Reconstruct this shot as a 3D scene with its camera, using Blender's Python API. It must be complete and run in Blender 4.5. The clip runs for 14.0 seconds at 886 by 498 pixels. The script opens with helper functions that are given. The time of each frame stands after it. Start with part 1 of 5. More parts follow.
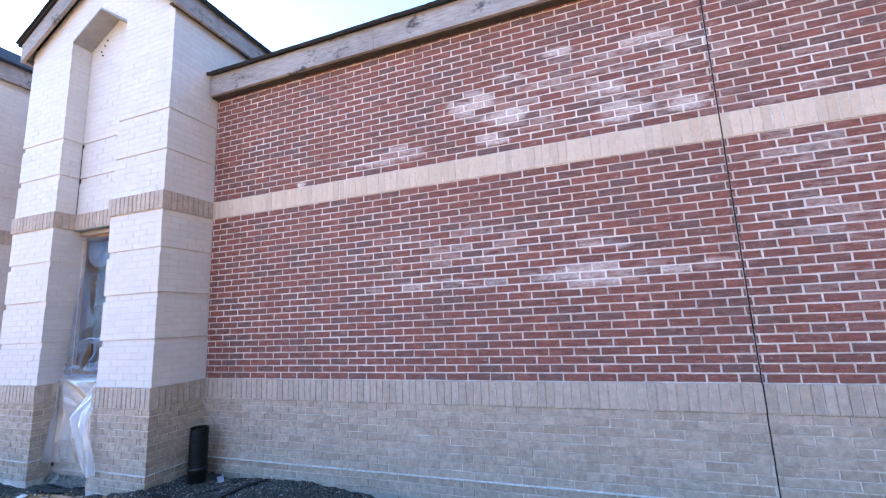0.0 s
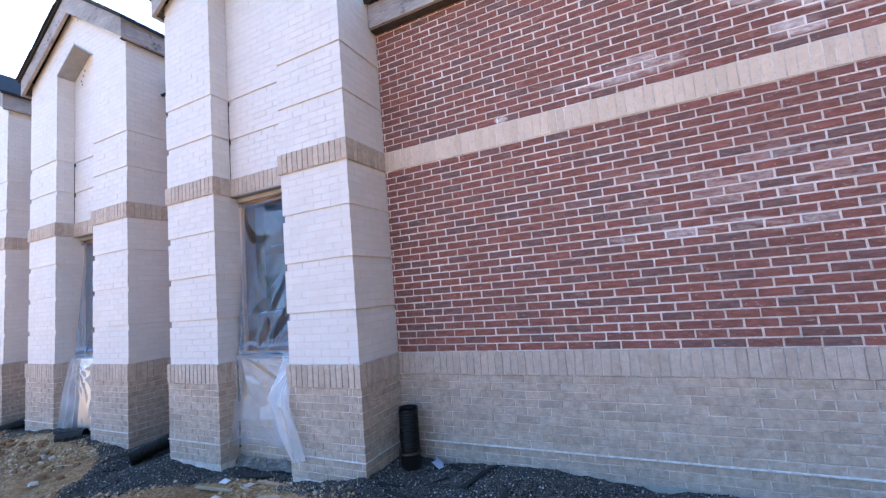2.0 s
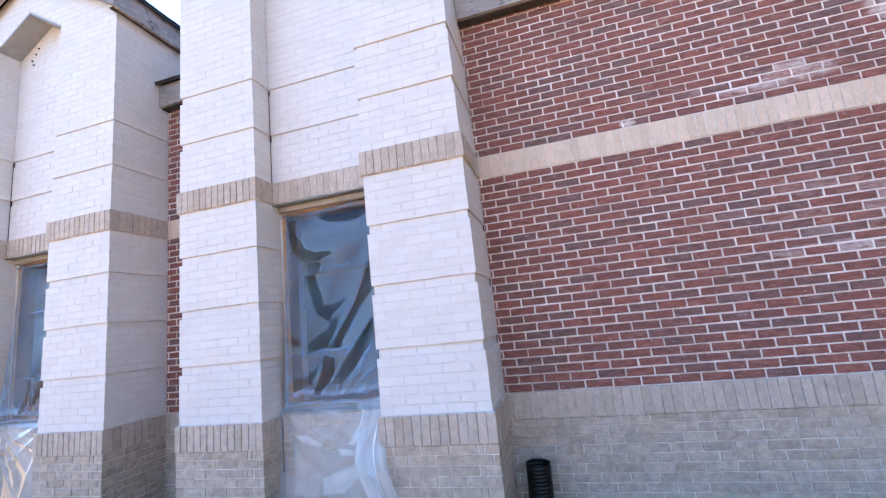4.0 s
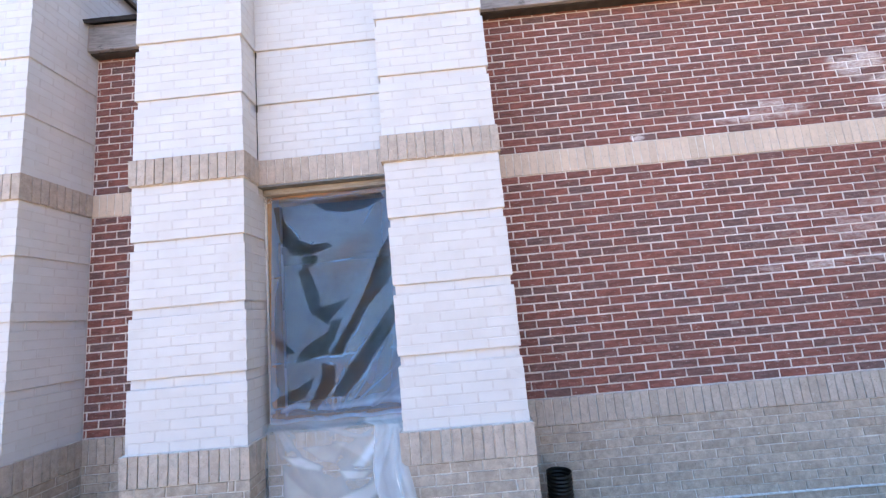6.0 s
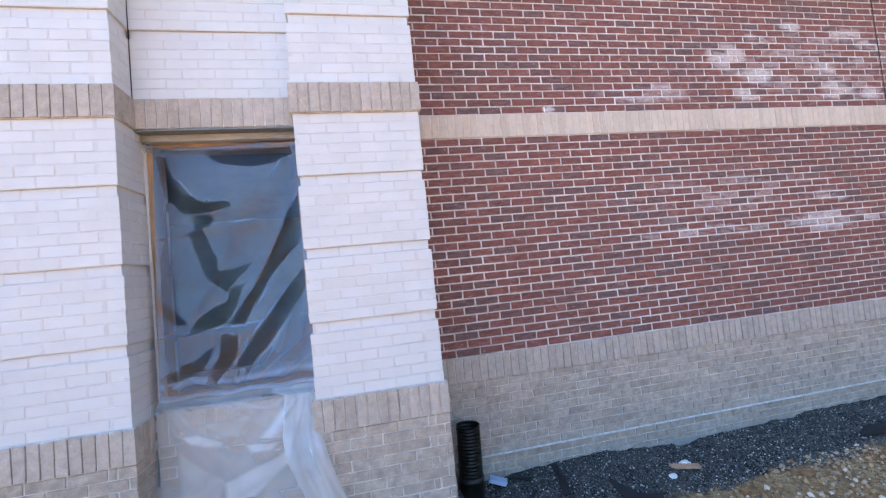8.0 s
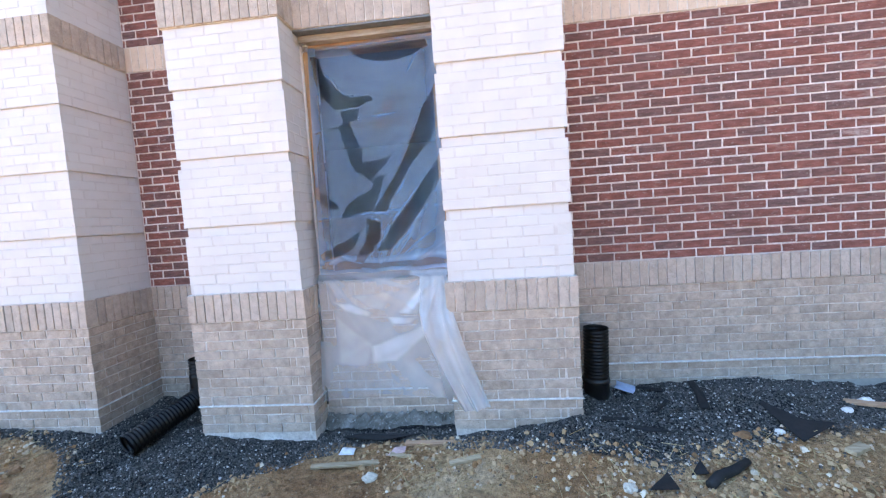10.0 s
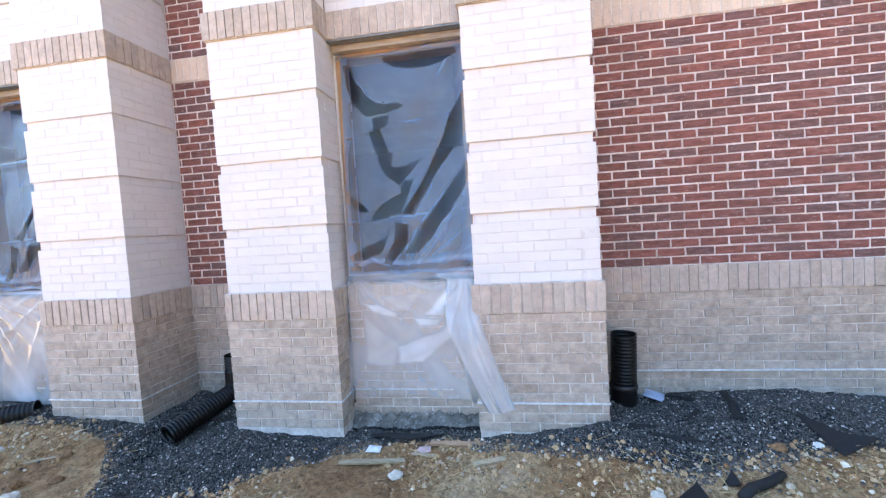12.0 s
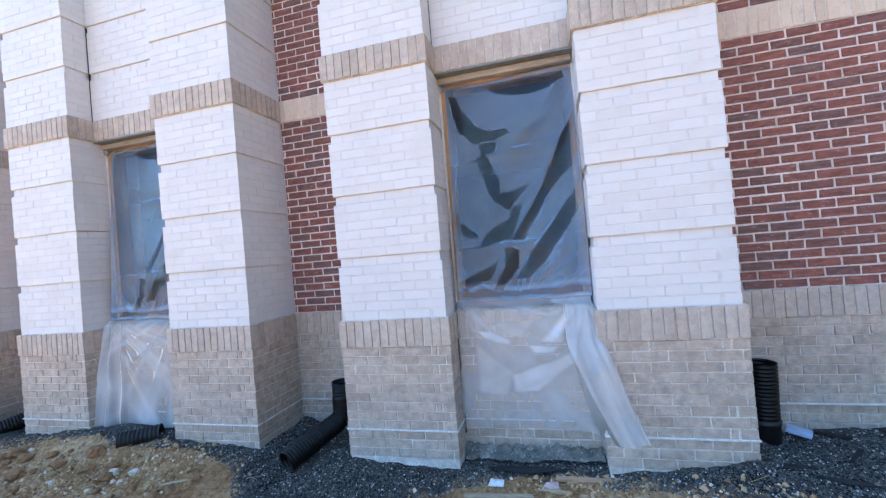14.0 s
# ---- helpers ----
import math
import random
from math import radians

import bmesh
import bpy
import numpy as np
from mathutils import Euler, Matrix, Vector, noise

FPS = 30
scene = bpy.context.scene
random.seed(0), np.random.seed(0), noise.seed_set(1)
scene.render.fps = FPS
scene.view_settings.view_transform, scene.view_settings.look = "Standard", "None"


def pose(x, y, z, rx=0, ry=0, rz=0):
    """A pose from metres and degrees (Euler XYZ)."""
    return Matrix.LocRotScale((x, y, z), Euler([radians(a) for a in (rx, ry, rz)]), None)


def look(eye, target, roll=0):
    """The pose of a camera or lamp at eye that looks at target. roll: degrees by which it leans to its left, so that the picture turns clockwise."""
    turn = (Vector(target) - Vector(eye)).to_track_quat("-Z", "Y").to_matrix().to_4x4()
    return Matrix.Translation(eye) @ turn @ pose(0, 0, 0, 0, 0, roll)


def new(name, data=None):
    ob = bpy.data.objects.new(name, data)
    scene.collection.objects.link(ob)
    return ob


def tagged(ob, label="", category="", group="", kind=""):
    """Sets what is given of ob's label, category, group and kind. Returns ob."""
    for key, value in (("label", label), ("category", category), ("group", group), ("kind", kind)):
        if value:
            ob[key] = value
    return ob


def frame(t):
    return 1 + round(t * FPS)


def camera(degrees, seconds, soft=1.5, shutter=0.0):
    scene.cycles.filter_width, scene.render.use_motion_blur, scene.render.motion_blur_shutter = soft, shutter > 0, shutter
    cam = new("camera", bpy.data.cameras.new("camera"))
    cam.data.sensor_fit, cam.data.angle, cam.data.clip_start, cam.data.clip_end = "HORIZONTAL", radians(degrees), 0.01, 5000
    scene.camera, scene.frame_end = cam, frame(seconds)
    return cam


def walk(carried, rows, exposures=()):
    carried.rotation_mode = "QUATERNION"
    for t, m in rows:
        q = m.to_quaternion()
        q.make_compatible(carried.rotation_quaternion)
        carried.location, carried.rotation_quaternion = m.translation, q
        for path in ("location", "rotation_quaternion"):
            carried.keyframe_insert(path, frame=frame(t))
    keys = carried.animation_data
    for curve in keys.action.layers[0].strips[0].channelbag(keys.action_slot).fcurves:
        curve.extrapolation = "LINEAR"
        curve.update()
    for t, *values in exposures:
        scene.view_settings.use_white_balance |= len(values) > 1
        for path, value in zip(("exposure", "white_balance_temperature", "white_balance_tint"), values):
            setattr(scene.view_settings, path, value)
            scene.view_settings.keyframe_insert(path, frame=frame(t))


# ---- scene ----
cam = camera(93.5, 14.0, soft=1.3)
PATH = [
    (0, (-0.004, 0.012, 1.602), (-0.668, 1.871, 1.921), -2.6),
    (0.5, (-0.431, 0.109, 1.672), (-1.04, 1.909, 2.295), -4.4),
    (1, (-0.871, 0.064, 1.7), (-1.604, 1.825, 2.299), -4.6),
    (1.5, (-1.369, 0.05, 1.606), (-2.214, 1.829, 1.956), -4.1),
    (2, (-1.89, 0.079, 1.606), (-2.754, 1.872, 1.804), -4.8),
    (2.5, (-2.406, 0.033, 1.625), (-3.252, 1.831, 1.843), -6.3),
    (3, (-2.882, 0.123, 1.652), (-3.636, 1.954, 1.931), -7.2),
    (3.5, (-3.304, 0.104, 1.653), (-3.927, 1.974, 1.992), -6.6),
    (6, (-4.601, 0.194, 1.75), (-4.639, 2.168, 2.065), -5.3),
    (6.5, (-4.739, 0.227, 1.702), (-4.575, 2.167, 2.16), -5.7),
    (7, (-4.702, 0.241, 1.77), (-4.196, 2.036, 2.492), -8.4),
    (7.5, (-4.572, 0.21, 1.761), (-3.91, 2.037, 2.237), -8.0),
    (8, (-4.684, 0.265, 1.768), (-4.285, 2.223, 1.867), -5.6),
    (8.5, (-4.779, 0.22, 1.705), (-4.709, 2.219, 1.668), -4.2),
    (9, (-4.771, 0.287, 1.541), (-4.865, 2.284, 1.473), -3.6),
    (11.5, (-4.758, 0.259, 1.427), (-5.022, 2.229, 1.206), -4.0),
    (12, (-4.766, 0.239, 1.444), (-5.087, 2.21, 1.333), -3.5),
    (12.5, (-4.739, 0.247, 1.472), (-5.139, 2.206, 1.477), -3.3),
    (13, (-4.766, 0.239, 1.498), (-5.238, 2.18, 1.596), -3.5),
    (13.5, (-4.962, 0.214, 1.526), (-5.509, 2.135, 1.631), -4.4),
    (14, (-5.255, 0.162, 1.485), (-5.772, 2.094, 1.507), -4.8),
]
walk(cam, [(t, look(eye, target, roll)) for t, eye, target, roll in PATH],
     [(0, 3.12, 5950, 13), (1, 2.62, 5650, 10), (1.5, 2.72, 5800, 12), (2, 2.9, 6000, 13), (3, 3.0, 6050, 12), (6, 3.1, 6250, 9), (7, 2.76, 5750, 7), (7.5, 2.66, 5700, 8),
      (8, 2.95, 6300, 10), (8.5, 3.18, 6450, 9), (9, 3.24, 6450, 8), (11.5, 3.47, 6950, 11), (12.5, 3.34, 6700, 11), (13.5, 3.1, 6250, 7), (14, 3.04, 6150, 6)])

# ---- world, sun, exposure ----
SUN_AZ, SUN_EL = 80.5, 27.0          # degrees left of the wall's inward normal, and above the horizon
world = bpy.data.worlds.new("sky")
scene.world = world
world.use_nodes = True
wt = world.node_tree
sky = wt.nodes.new("ShaderNodeTexSky")
sky.sky_type = "NISHITA"
sky.sun_disc = False
sky.sun_elevation = radians(SUN_EL)
sky.sun_rotation = radians(-SUN_AZ)
sky.air_density, sky.dust_density, sky.ozone_density = 1.0, 0.15, 3.2
wt.nodes["Background"].inputs["Strength"].default_value = 0.10
# one small fair-weather cloud, high past the wall's far end
tc = wt.nodes.new("ShaderNodeTexCoord")
dot = wt.nodes.new("ShaderNodeVectorMath")
dot.operation = "DOT_PRODUCT"
dot.inputs[1].default_value = Vector((0.875, 0.27, 0.432)).normalized()
wt.links.new(tc.outputs["Generated"], dot.inputs[0])
near_it = wt.nodes.new("ShaderNodeMapRange")
near_it.inputs[1].default_value, near_it.inputs[2].default_value = 0.9982, 0.9999
wt.links.new(dot.outputs["Value"], near_it.inputs[0])
puff = wt.nodes.new("ShaderNodeTexNoise")
puff.inputs["Scale"].default_value, puff.inputs["Detail"].default_value = 22.0, 6.0
wt.links.new(tc.outputs["Generated"], puff.inputs["Vector"])
thick = wt.nodes.new("ShaderNodeMath")
thick.operation, thick.use_clamp = "MULTIPLY_ADD", True
wt.links.new(puff.outputs["Fac"], thick.inputs[0])
thick.inputs[1].default_value = 2.2
thick.inputs[2].default_value = -1.5
veil = wt.nodes.new("ShaderNodeMath")
veil.operation, veil.use_clamp = "ADD", True
wt.links.new(thick.outputs[0], veil.inputs[0])
wt.links.new(near_it.outputs[0], veil.inputs[1])
cloud = wt.nodes.new("ShaderNodeMath")
cloud.operation, cloud.use_clamp = "MULTIPLY", True
wt.links.new(veil.outputs[0], cloud.inputs[0])
wt.links.new(near_it.outputs[0], cloud.inputs[1])
both = wt.nodes.new("ShaderNodeMix")
both.data_type = "RGBA"
wt.links.new(cloud.outputs[0], both.inputs[0])
wt.links.new(sky.outputs[0], both.inputs[6])
both.inputs[7].default_value = (1.7, 1.65, 1.65, 1)
wt.links.new(both.outputs[2], wt.nodes["Background"].inputs["Color"])

sun_dir = Vector((-math.sin(radians(SUN_AZ)) * math.cos(radians(SUN_EL)), math.cos(radians(SUN_AZ)) * math.cos(radians(SUN_EL)), math.sin(radians(SUN_EL))))
sun_data = bpy.data.lights.new("sun", "SUN")
sun_data.energy, sun_data.angle, sun_data.color = 5.0, radians(0.6), (1.0, 0.93, 0.83)
sun = new("sun", sun_data)
sun.matrix_world = look(sun_dir * 60, (0, 0, 0))


# ---- materials ----
class Mat:
    """A small node builder round one Principled material."""

    def __init__(self, name, rough=0.8, metal=0.0, spec=0.5):
        self.m = bpy.data.materials.new(name)
        self.m.use_nodes = True
        self.t = self.m.node_tree
        self.n, self.l = self.t.nodes, self.t.links
        self.p = self.n["Principled BSDF"]
        self.p.inputs["Roughness"].default_value = rough
        self.p.inputs["Metallic"].default_value = metal
        self.p.inputs["Specular IOR Level"].default_value = spec
        self.geo = self.n.new("ShaderNodeNewGeometry")
        self.pos = self.geo.outputs["Position"]

    def put(self, value, socket):
        if isinstance(value, bpy.types.NodeSocket):
            self.l.new(value, socket)
        else:
            socket.default_value = value

    def noise(self, scale, detail=3.0, rough=0.55, stretch=(1, 1, 1), where=None):
        mp = self.n.new("ShaderNodeMapping")
        mp.inputs["Scale"].default_value = stretch
        self.l.new(where or self.pos, mp.inputs["Vector"])
        nz = self.n.new("ShaderNodeTexNoise")
        nz.inputs["Scale"].default_value, nz.inputs["Detail"].default_value, nz.inputs["Roughness"].default_value = scale, detail, rough
        self.l.new(mp.outputs[0], nz.inputs["Vector"])
        return nz.outputs["Fac"]

    def ramp(self, fac, stops, smooth=False):
        r = self.n.new("ShaderNodeValToRGB")
        r.color_ramp.interpolation = "EASE" if smooth else "LINEAR"
        while len(r.color_ramp.elements) < len(stops):
            r.color_ramp.elements.new(0.5)
        for e, (at, c) in zip(r.color_ramp.elements, stops):
            e.position = at
            e.color = (c, c, c, 1) if isinstance(c, (int, float)) else (*c, 1)
        self.put(fac, r.inputs[0])
        return r.outputs[0]

    def mix(self, fac, a, b, kind="MIX"):
        x = self.n.new("ShaderNodeMix")
        x.data_type, x.blend_type = "RGBA", kind
        self.put(fac, x.inputs[0])
        self.put((*a, 1) if isinstance(a, tuple) and len(a) == 3 else a, x.inputs[6])
        self.put((*b, 1) if isinstance(b, tuple) and len(b) == 3 else b, x.inputs[7])
        return x.outputs[2]

    def math(self, op, a, b=0.0, c=0.0, clamp=False):
        x = self.n.new("ShaderNodeMath")
        x.operation, x.use_clamp = op, clamp
        for v, s in zip((a, b, c), x.inputs):
            self.put(v, s)
        return x.outputs[0]

    def axis(self, k):
        s = self.n.new("ShaderNodeSeparateXYZ")
        self.l.new(self.pos, s.inputs[0])
        return s.outputs[k]

    def random(self, island):
        if island:
            return self.geo.outputs["Random Per Island"]
        return self.n.new("ShaderNodeObjectInfo").outputs["Random"]

    def patches(self, spots):
        """Soft ellipses on the wall's face: (x, z, half width, half height, strength)."""
        px, pz = self.axis(0), self.axis(2)
        total = 0.0
        for x, z, rx, rz, k in spots:
            dx = self.math("DIVIDE", self.math("SUBTRACT", px, x), rx)
            dz = self.math("DIVIDE", self.math("SUBTRACT", pz, z), rz)
            d = self.math("ADD", self.math("MULTIPLY", dx, dx), self.math("MULTIPLY", dz, dz))
            v = self.math("MULTIPLY", self.math("SUBTRACT", 1.0, d, clamp=True), k)
            total = v if isinstance(total, float) else self.math("MAXIMUM", total, v)
        return total

    def bump(self, height, strength=0.3, distance=0.004):
        b = self.n.new("ShaderNodeBump")
        b.inputs["Strength"].default_value, b.inputs["Distance"].default_value = strength, distance
        self.l.new(height, b.inputs["Height"])
        self.l.new(b.outputs[0], self.p.inputs["Normal"])

    def done(self, color=None, rough=None):
        if color is not None:
            self.put((*color, 1) if isinstance(color, tuple) and len(color) == 3 else color, self.p.inputs["Base Color"])
        if rough is not None:
            self.put(rough, self.p.inputs["Roughness"])
        return self.m


# whitish salt bloom on the red wall: x, z, half width, half height, strength
BLOOM = [(-0.95, 3.60, 0.28, 0.16, 1.0), (-0.62, 3.40, 0.30, 0.10, 1.1), (-0.75, 3.22, 0.30, 0.09, 0.7), (0.35, 3.25, 0.34, 0.12, 1.0),
         (0.85, 3.22, 0.22, 0.10, 0.8), (0.30, 3.50, 0.25, 0.10, 0.8), (0.90, 3.72, 0.24, 0.09, 0.8), (-0.12, 3.92, 0.16, 0.06, 0.9),
         (-0.60, 3.78, 0.20, 0.07, 0.8), (0.60, 3.85, 0.35, 0.10, 0.5), (0.05, 2.14, 0.34, 0.08, 0.65), (0.10, 1.90, 0.80, 0.14, 0.72),
         (-1.40, 1.89, 1.10, 0.08, 0.55), (-1.90, 3.24, 0.60, 0.12, 0.6), (-2.91, 3.10, 0.08, 0.035, 1.6), (0.85, 1.90, 0.25, 0.06, 0.7),
         (2.0, 1.42, 0.10, 0.06, 1.0), (-1.2, 2.2, 1.6, 0.35, 0.25), (1.6, 2.6, 0.6, 1.4, 0.30), (0.2, 3.5, 1.6, 0.6, 0.30)]


def red_brick(name, island):
    m = Mat(name, 0.82, spec=0.35)
    r = m.random(island)
    tone = m.ramp(r, [(0.0, (0.205, 0.086, 0.072)), (0.20, (0.245, 0.094, 0.076)), (0.40, (0.190, 0.083, 0.071)), (0.62, (0.250, 0.098, 0.079)),
                      (0.76, (0.180, 0.088, 0.079)), (0.86, (0.175, 0.092, 0.084)), (0.94, (0.165, 0.097, 0.091)), (1.0, (0.205, 0.086, 0.073))])
    streak = m.ramp(m.noise(34, 4, 0.65, (0.35, 1, 1.4)), [(0.35, 0.72), (0.62, 1.18)])
    tone = m.mix(1.0, tone, streak, "MULTIPLY")
    fine = m.ramp(m.noise(260, 2, 0.6), [(0.3, 0.8), (0.7, 1.15)])
    tone = m.mix(1.0, tone, fine, "MULTIPLY")
    # lime smears dragged over single bricks
    lime = m.ramp(m.noise(9, 5, 0.7, (0.5, 1, 1.6)), [(0.60, 0.0), (0.78, 0.55)])
    lime2 = m.ramp(m.noise(48, 4, 0.78, (0.45, 1, 1.3)), [(0.60, 0.0), (0.70, 0.8)])
    patch = m.patches(BLOOM)
    broken = m.ramp(m.noise(11, 4, 0.7, (0.5, 1, 1.7)), [(0.30, 0.10), (0.54, 1.0)])
    pick = m.math("FRACT", m.math("MULTIPLY", r, 7.31))
    level = m.math("ADD", m.math("MULTIPLY", patch, 0.85), m.math("MULTIPLY", m.math("SUBTRACT", broken, 0.5), 0.55))
    level = m.math("SUBTRACT", level, m.math("MULTIPLY", pick, 0.70))
    bloom = m.math("MULTIPLY", m.ramp(level, [(0.04, 0.0), (0.62, 1.0)]), m.math("MULTIPLY", patch, 3.0, clamp=True))
    bloom = m.math("MULTIPLY", bloom, m.ramp(m.noise(55, 4, 0.7, (0.5, 1, 1.2)), [(0.32, 0.35), (0.62, 1.0)]))
    white = m.math("MAXIMUM", bloom, m.math("MAXIMUM", m.math("MULTIPLY", lime, 0.40), m.math("MULTIPLY", lime2, 0.55)), clamp=True)
    col = m.mix(m.math("MULTIPLY", white, 0.88), tone, (0.68, 0.60, 0.585))
    m.bump(m.noise(170, 4, 0.7), 0.55, 0.003)
    return m.done(col)


def red_mortar():
    m = Mat("mortar", 0.95, spec=0.2)
    base = m.ramp(m.noise(3.2, 6, 0.72), [(0.32, (0.47, 0.39, 0.36)), (0.50, (0.635, 0.55, 0.52)), (0.68, (0.81, 0.745, 0.72))])
    fleck = m.ramp(m.noise(75, 4, 0.75), [(0.28, 0.55), (0.52, 1.0), (0.7, 1.1)])
    col = m.mix(1.0, base, fleck, "MULTIPLY")
    col = m.mix(m.math("MULTIPLY", m.patches(BLOOM), 1.1, clamp=True), col, (0.84, 0.80, 0.80))
    m.bump(m.noise(120, 4, 0.7), 0.7, 0.005)
    return m.done(col)


def grey_brick(name, island, warm=0.0, level=1.0, dirt=1.0):
    m = Mat(name, 0.85, spec=0.3)
    r = m.random(island)
    a, b, c = [(v[0] * level * (1 + 0.12 * warm), v[1] * level * (1 + 0.02 * warm), v[2] * level * (1 - 0.12 * warm)) for v in
               ((0.388, 0.318, 0.262), (0.428, 0.354, 0.295), (0.468, 0.390, 0.328))]
    tone = m.ramp(r, [(0.0, a), (0.35, b), (0.7, c), (1.0, b)])
    blot = m.ramp(m.noise(16, 5, 0.72), [(0.3, 1 - 0.34 * dirt), (0.7, 1 + 0.20 * dirt)])
    tone = m.mix(1.0, tone, blot, "MULTIPLY")
    pit = m.ramp(m.noise(150, 2, 0.6), [(0.27, 0.40), (0.35, 1.0), (0.75, 1.1)])
    tone = m.mix(1.0, tone, pit, "MULTIPLY")
    lime = m.ramp(m.noise(6.5, 5, 0.7, (0.6, 1, 1.5)), [(0.58, 0.0), (0.80, 0.6 * dirt)])
    tone = m.mix(lime, tone, (0.62, 0.59, 0.56))
    splash = m.ramp(m.noise(38, 5, 0.8, (0.8, 0.8, 0.6)), [(0.635, 0.0), (0.69, 0.75 * dirt)])
    tone = m.mix(splash, tone, (0.70, 0.69, 0.67))
    m.bump(m.noise(140, 4, 0.7), 0.5, 0.003)
    return m.done(tone)


def grey_mortar():
    m = Mat("grey_mortar", 0.95, spec=0.2)
    base = m.ramp(m.noise(7, 4, 0.65), [(0.35, (0.47, 0.42, 0.38)), (0.66, (0.76, 0.715, 0.67))])
    m.bump(m.noise(120, 4, 0.7), 0.6, 0.004)
    return m.done(m.mix(1.0, base, m.ramp(m.noise(80, 3, 0.7), [(0.25, 0.7), (0.6, 1.08)]), "MULTIPLY"))


def white_brick(name, island):
    m = Mat(name, 0.62, spec=0.35)
    r = m.random(island)
    tone = m.ramp(r, [(0.0, (0.620, 0.605, 0.602)), (0.4, (0.638, 0.624, 0.626)), (0.75, (0.650, 0.640, 0.645)), (1.0, (0.628, 0.608, 0.608))])
    wash = m.ramp(m.noise(4.0, 4, 0.6), [(0.3, 0.94), (0.7, 1.03)])
    tone = m.mix(1.0, tone, wash, "MULTIPLY")
    scuff = m.ramp(m.noise(60, 4, 0.75, (0.5, 0.5, 1.2)), [(0.68, 0.0), (0.78, 0.35)])
    tone = m.mix(scuff, tone, (0.62, 0.53, 0.49))
    m.bump(m.noise(150, 4, 0.65), 0.35, 0.002)
    return m.done(tone)


def white_joint():
    m = Mat("white_joint", 0.75, spec=0.25)
    tone = m.ramp(m.noise(18, 4, 0.7), [(0.35, (0.555, 0.525, 0.52)), (0.65, (0.63, 0.61, 0.605))])
    m.bump(m.noise(120, 4, 0.7), 0.5, 0.003)
    return m.done(tone)


def weathered_wood(name, dark, light, along="x", knots=True):
    m = Mat(name, 0.85, spec=0.25)
    st = {"x": (0.12, 1.0, 1.0), "y": (1.0, 0.12, 1.0), "z": (1.0, 1.0, 0.12)}[along]
    grain = m.noise(60, 5, 0.65, st)
    tone = m.ramp(grain, [(0.3, dark), (0.7, light)])
    blot = m.ramp(m.noise(2.3, 5, 0.65, (0.5, 1, 1)), [(0.3, 0.65), (0.65, 1.12)])
    tone = m.mix(1.0, tone, blot, "MULTIPLY")
    if knots:
        stain = m.ramp(m.noise(3.1, 5, 0.8, (0.8, 1, 1.2)), [(0.56, 0.0), (0.66, 0.9)])
        tone = m.mix(stain, tone, (0.035, 0.036, 0.040))
    m.bump(grain, 0.4, 0.003)
    return m.done(tone)


def plain(name, col, rough=0.6, metal=0.0, var=0.15, scale=25, bump=0.2, spec=0.4):
    m = Mat(name, rough, metal, spec)
    f = m.ramp(m.noise(scale, 4, 0.65), [(0.3, 1 - var), (0.7, 1 + var)])
    m.bump(m.noise(scale * 5, 3, 0.6), bump, 0.002)
    return m.done(m.mix(1.0, col, f, "MULTIPLY"))


def film_material(name, veil, rough, milk, ior):
    """Clear builder's film: mostly see-through, with a glossy and slightly milky skin."""
    mat = bpy.data.materials.new(name)
    mat.use_nodes = True
    n, l = mat.node_tree.nodes, mat.node_tree.links
    p = n["Principled BSDF"]
    p.inputs["Base Color"].default_value = (*milk, 1)
    p.inputs["Roughness"].default_value = rough
    p.inputs["Specular IOR Level"].default_value = 0.3
    tr = n.new("ShaderNodeBsdfTranslucent")
    tr.inputs[0].default_value = (*milk, 1)
    gl = n.new("ShaderNodeBsdfTransparent")
    gl.inputs[0].default_value = (0.96, 0.975, 1.0, 1)
    geo = n.new("ShaderNodeNewGeometry")
    nz = n.new("ShaderNodeTexNoise")
    nz.inputs["Scale"].default_value, nz.inputs["Detail"].default_value = 5.0, 4.0
    l.new(geo.outputs["Position"], nz.inputs["Vector"])
    rp = n.new("ShaderNodeMapRange")
    rp.inputs[1].default_value, rp.inputs[2].default_value = 0.3, 0.7
    rp.inputs[3].default_value, rp.inputs[4].default_value = veil * 0.75, veil * 1.25
    l.new(nz.outputs["Fac"], rp.inputs[0])
    lay = n.new("ShaderNodeAttribute")
    lay.attribute_name = "layers"
    veil_sum = n.new("ShaderNodeMath")
    veil_sum.operation, veil_sum.use_clamp = "ADD", True
    l.new(rp.outputs[0], veil_sum.inputs[0])
    l.new(lay.outputs["Fac"], veil_sum.inputs[1])
    a = n.new("ShaderNodeMixShader")
    a.inputs[0].default_value = 0.3
    l.new(p.outputs[0], a.inputs[1])
    l.new(tr.outputs[0], a.inputs[2])
    b = n.new("ShaderNodeMixShader")
    l.new(veil_sum.outputs[0], b.inputs[0])
    l.new(gl.outputs[0], b.inputs[1])
    l.new(a.outputs[0], b.inputs[2])
    gloss = n.new("ShaderNodeBsdfGlossy")
    gloss.inputs["Roughness"].default_value = rough
    fr = n.new("ShaderNodeFresnel")
    fr.inputs[0].default_value = ior
    c = n.new("ShaderNodeMixShader")
    l.new(fr.outputs[0], c.inputs[0])
    l.new(b.outputs[0], c.inputs[1])
    l.new(gloss.outputs[0], c.inputs[2])
    l.new(c.outputs[0], n["Material Output"].inputs[0])
    return mat


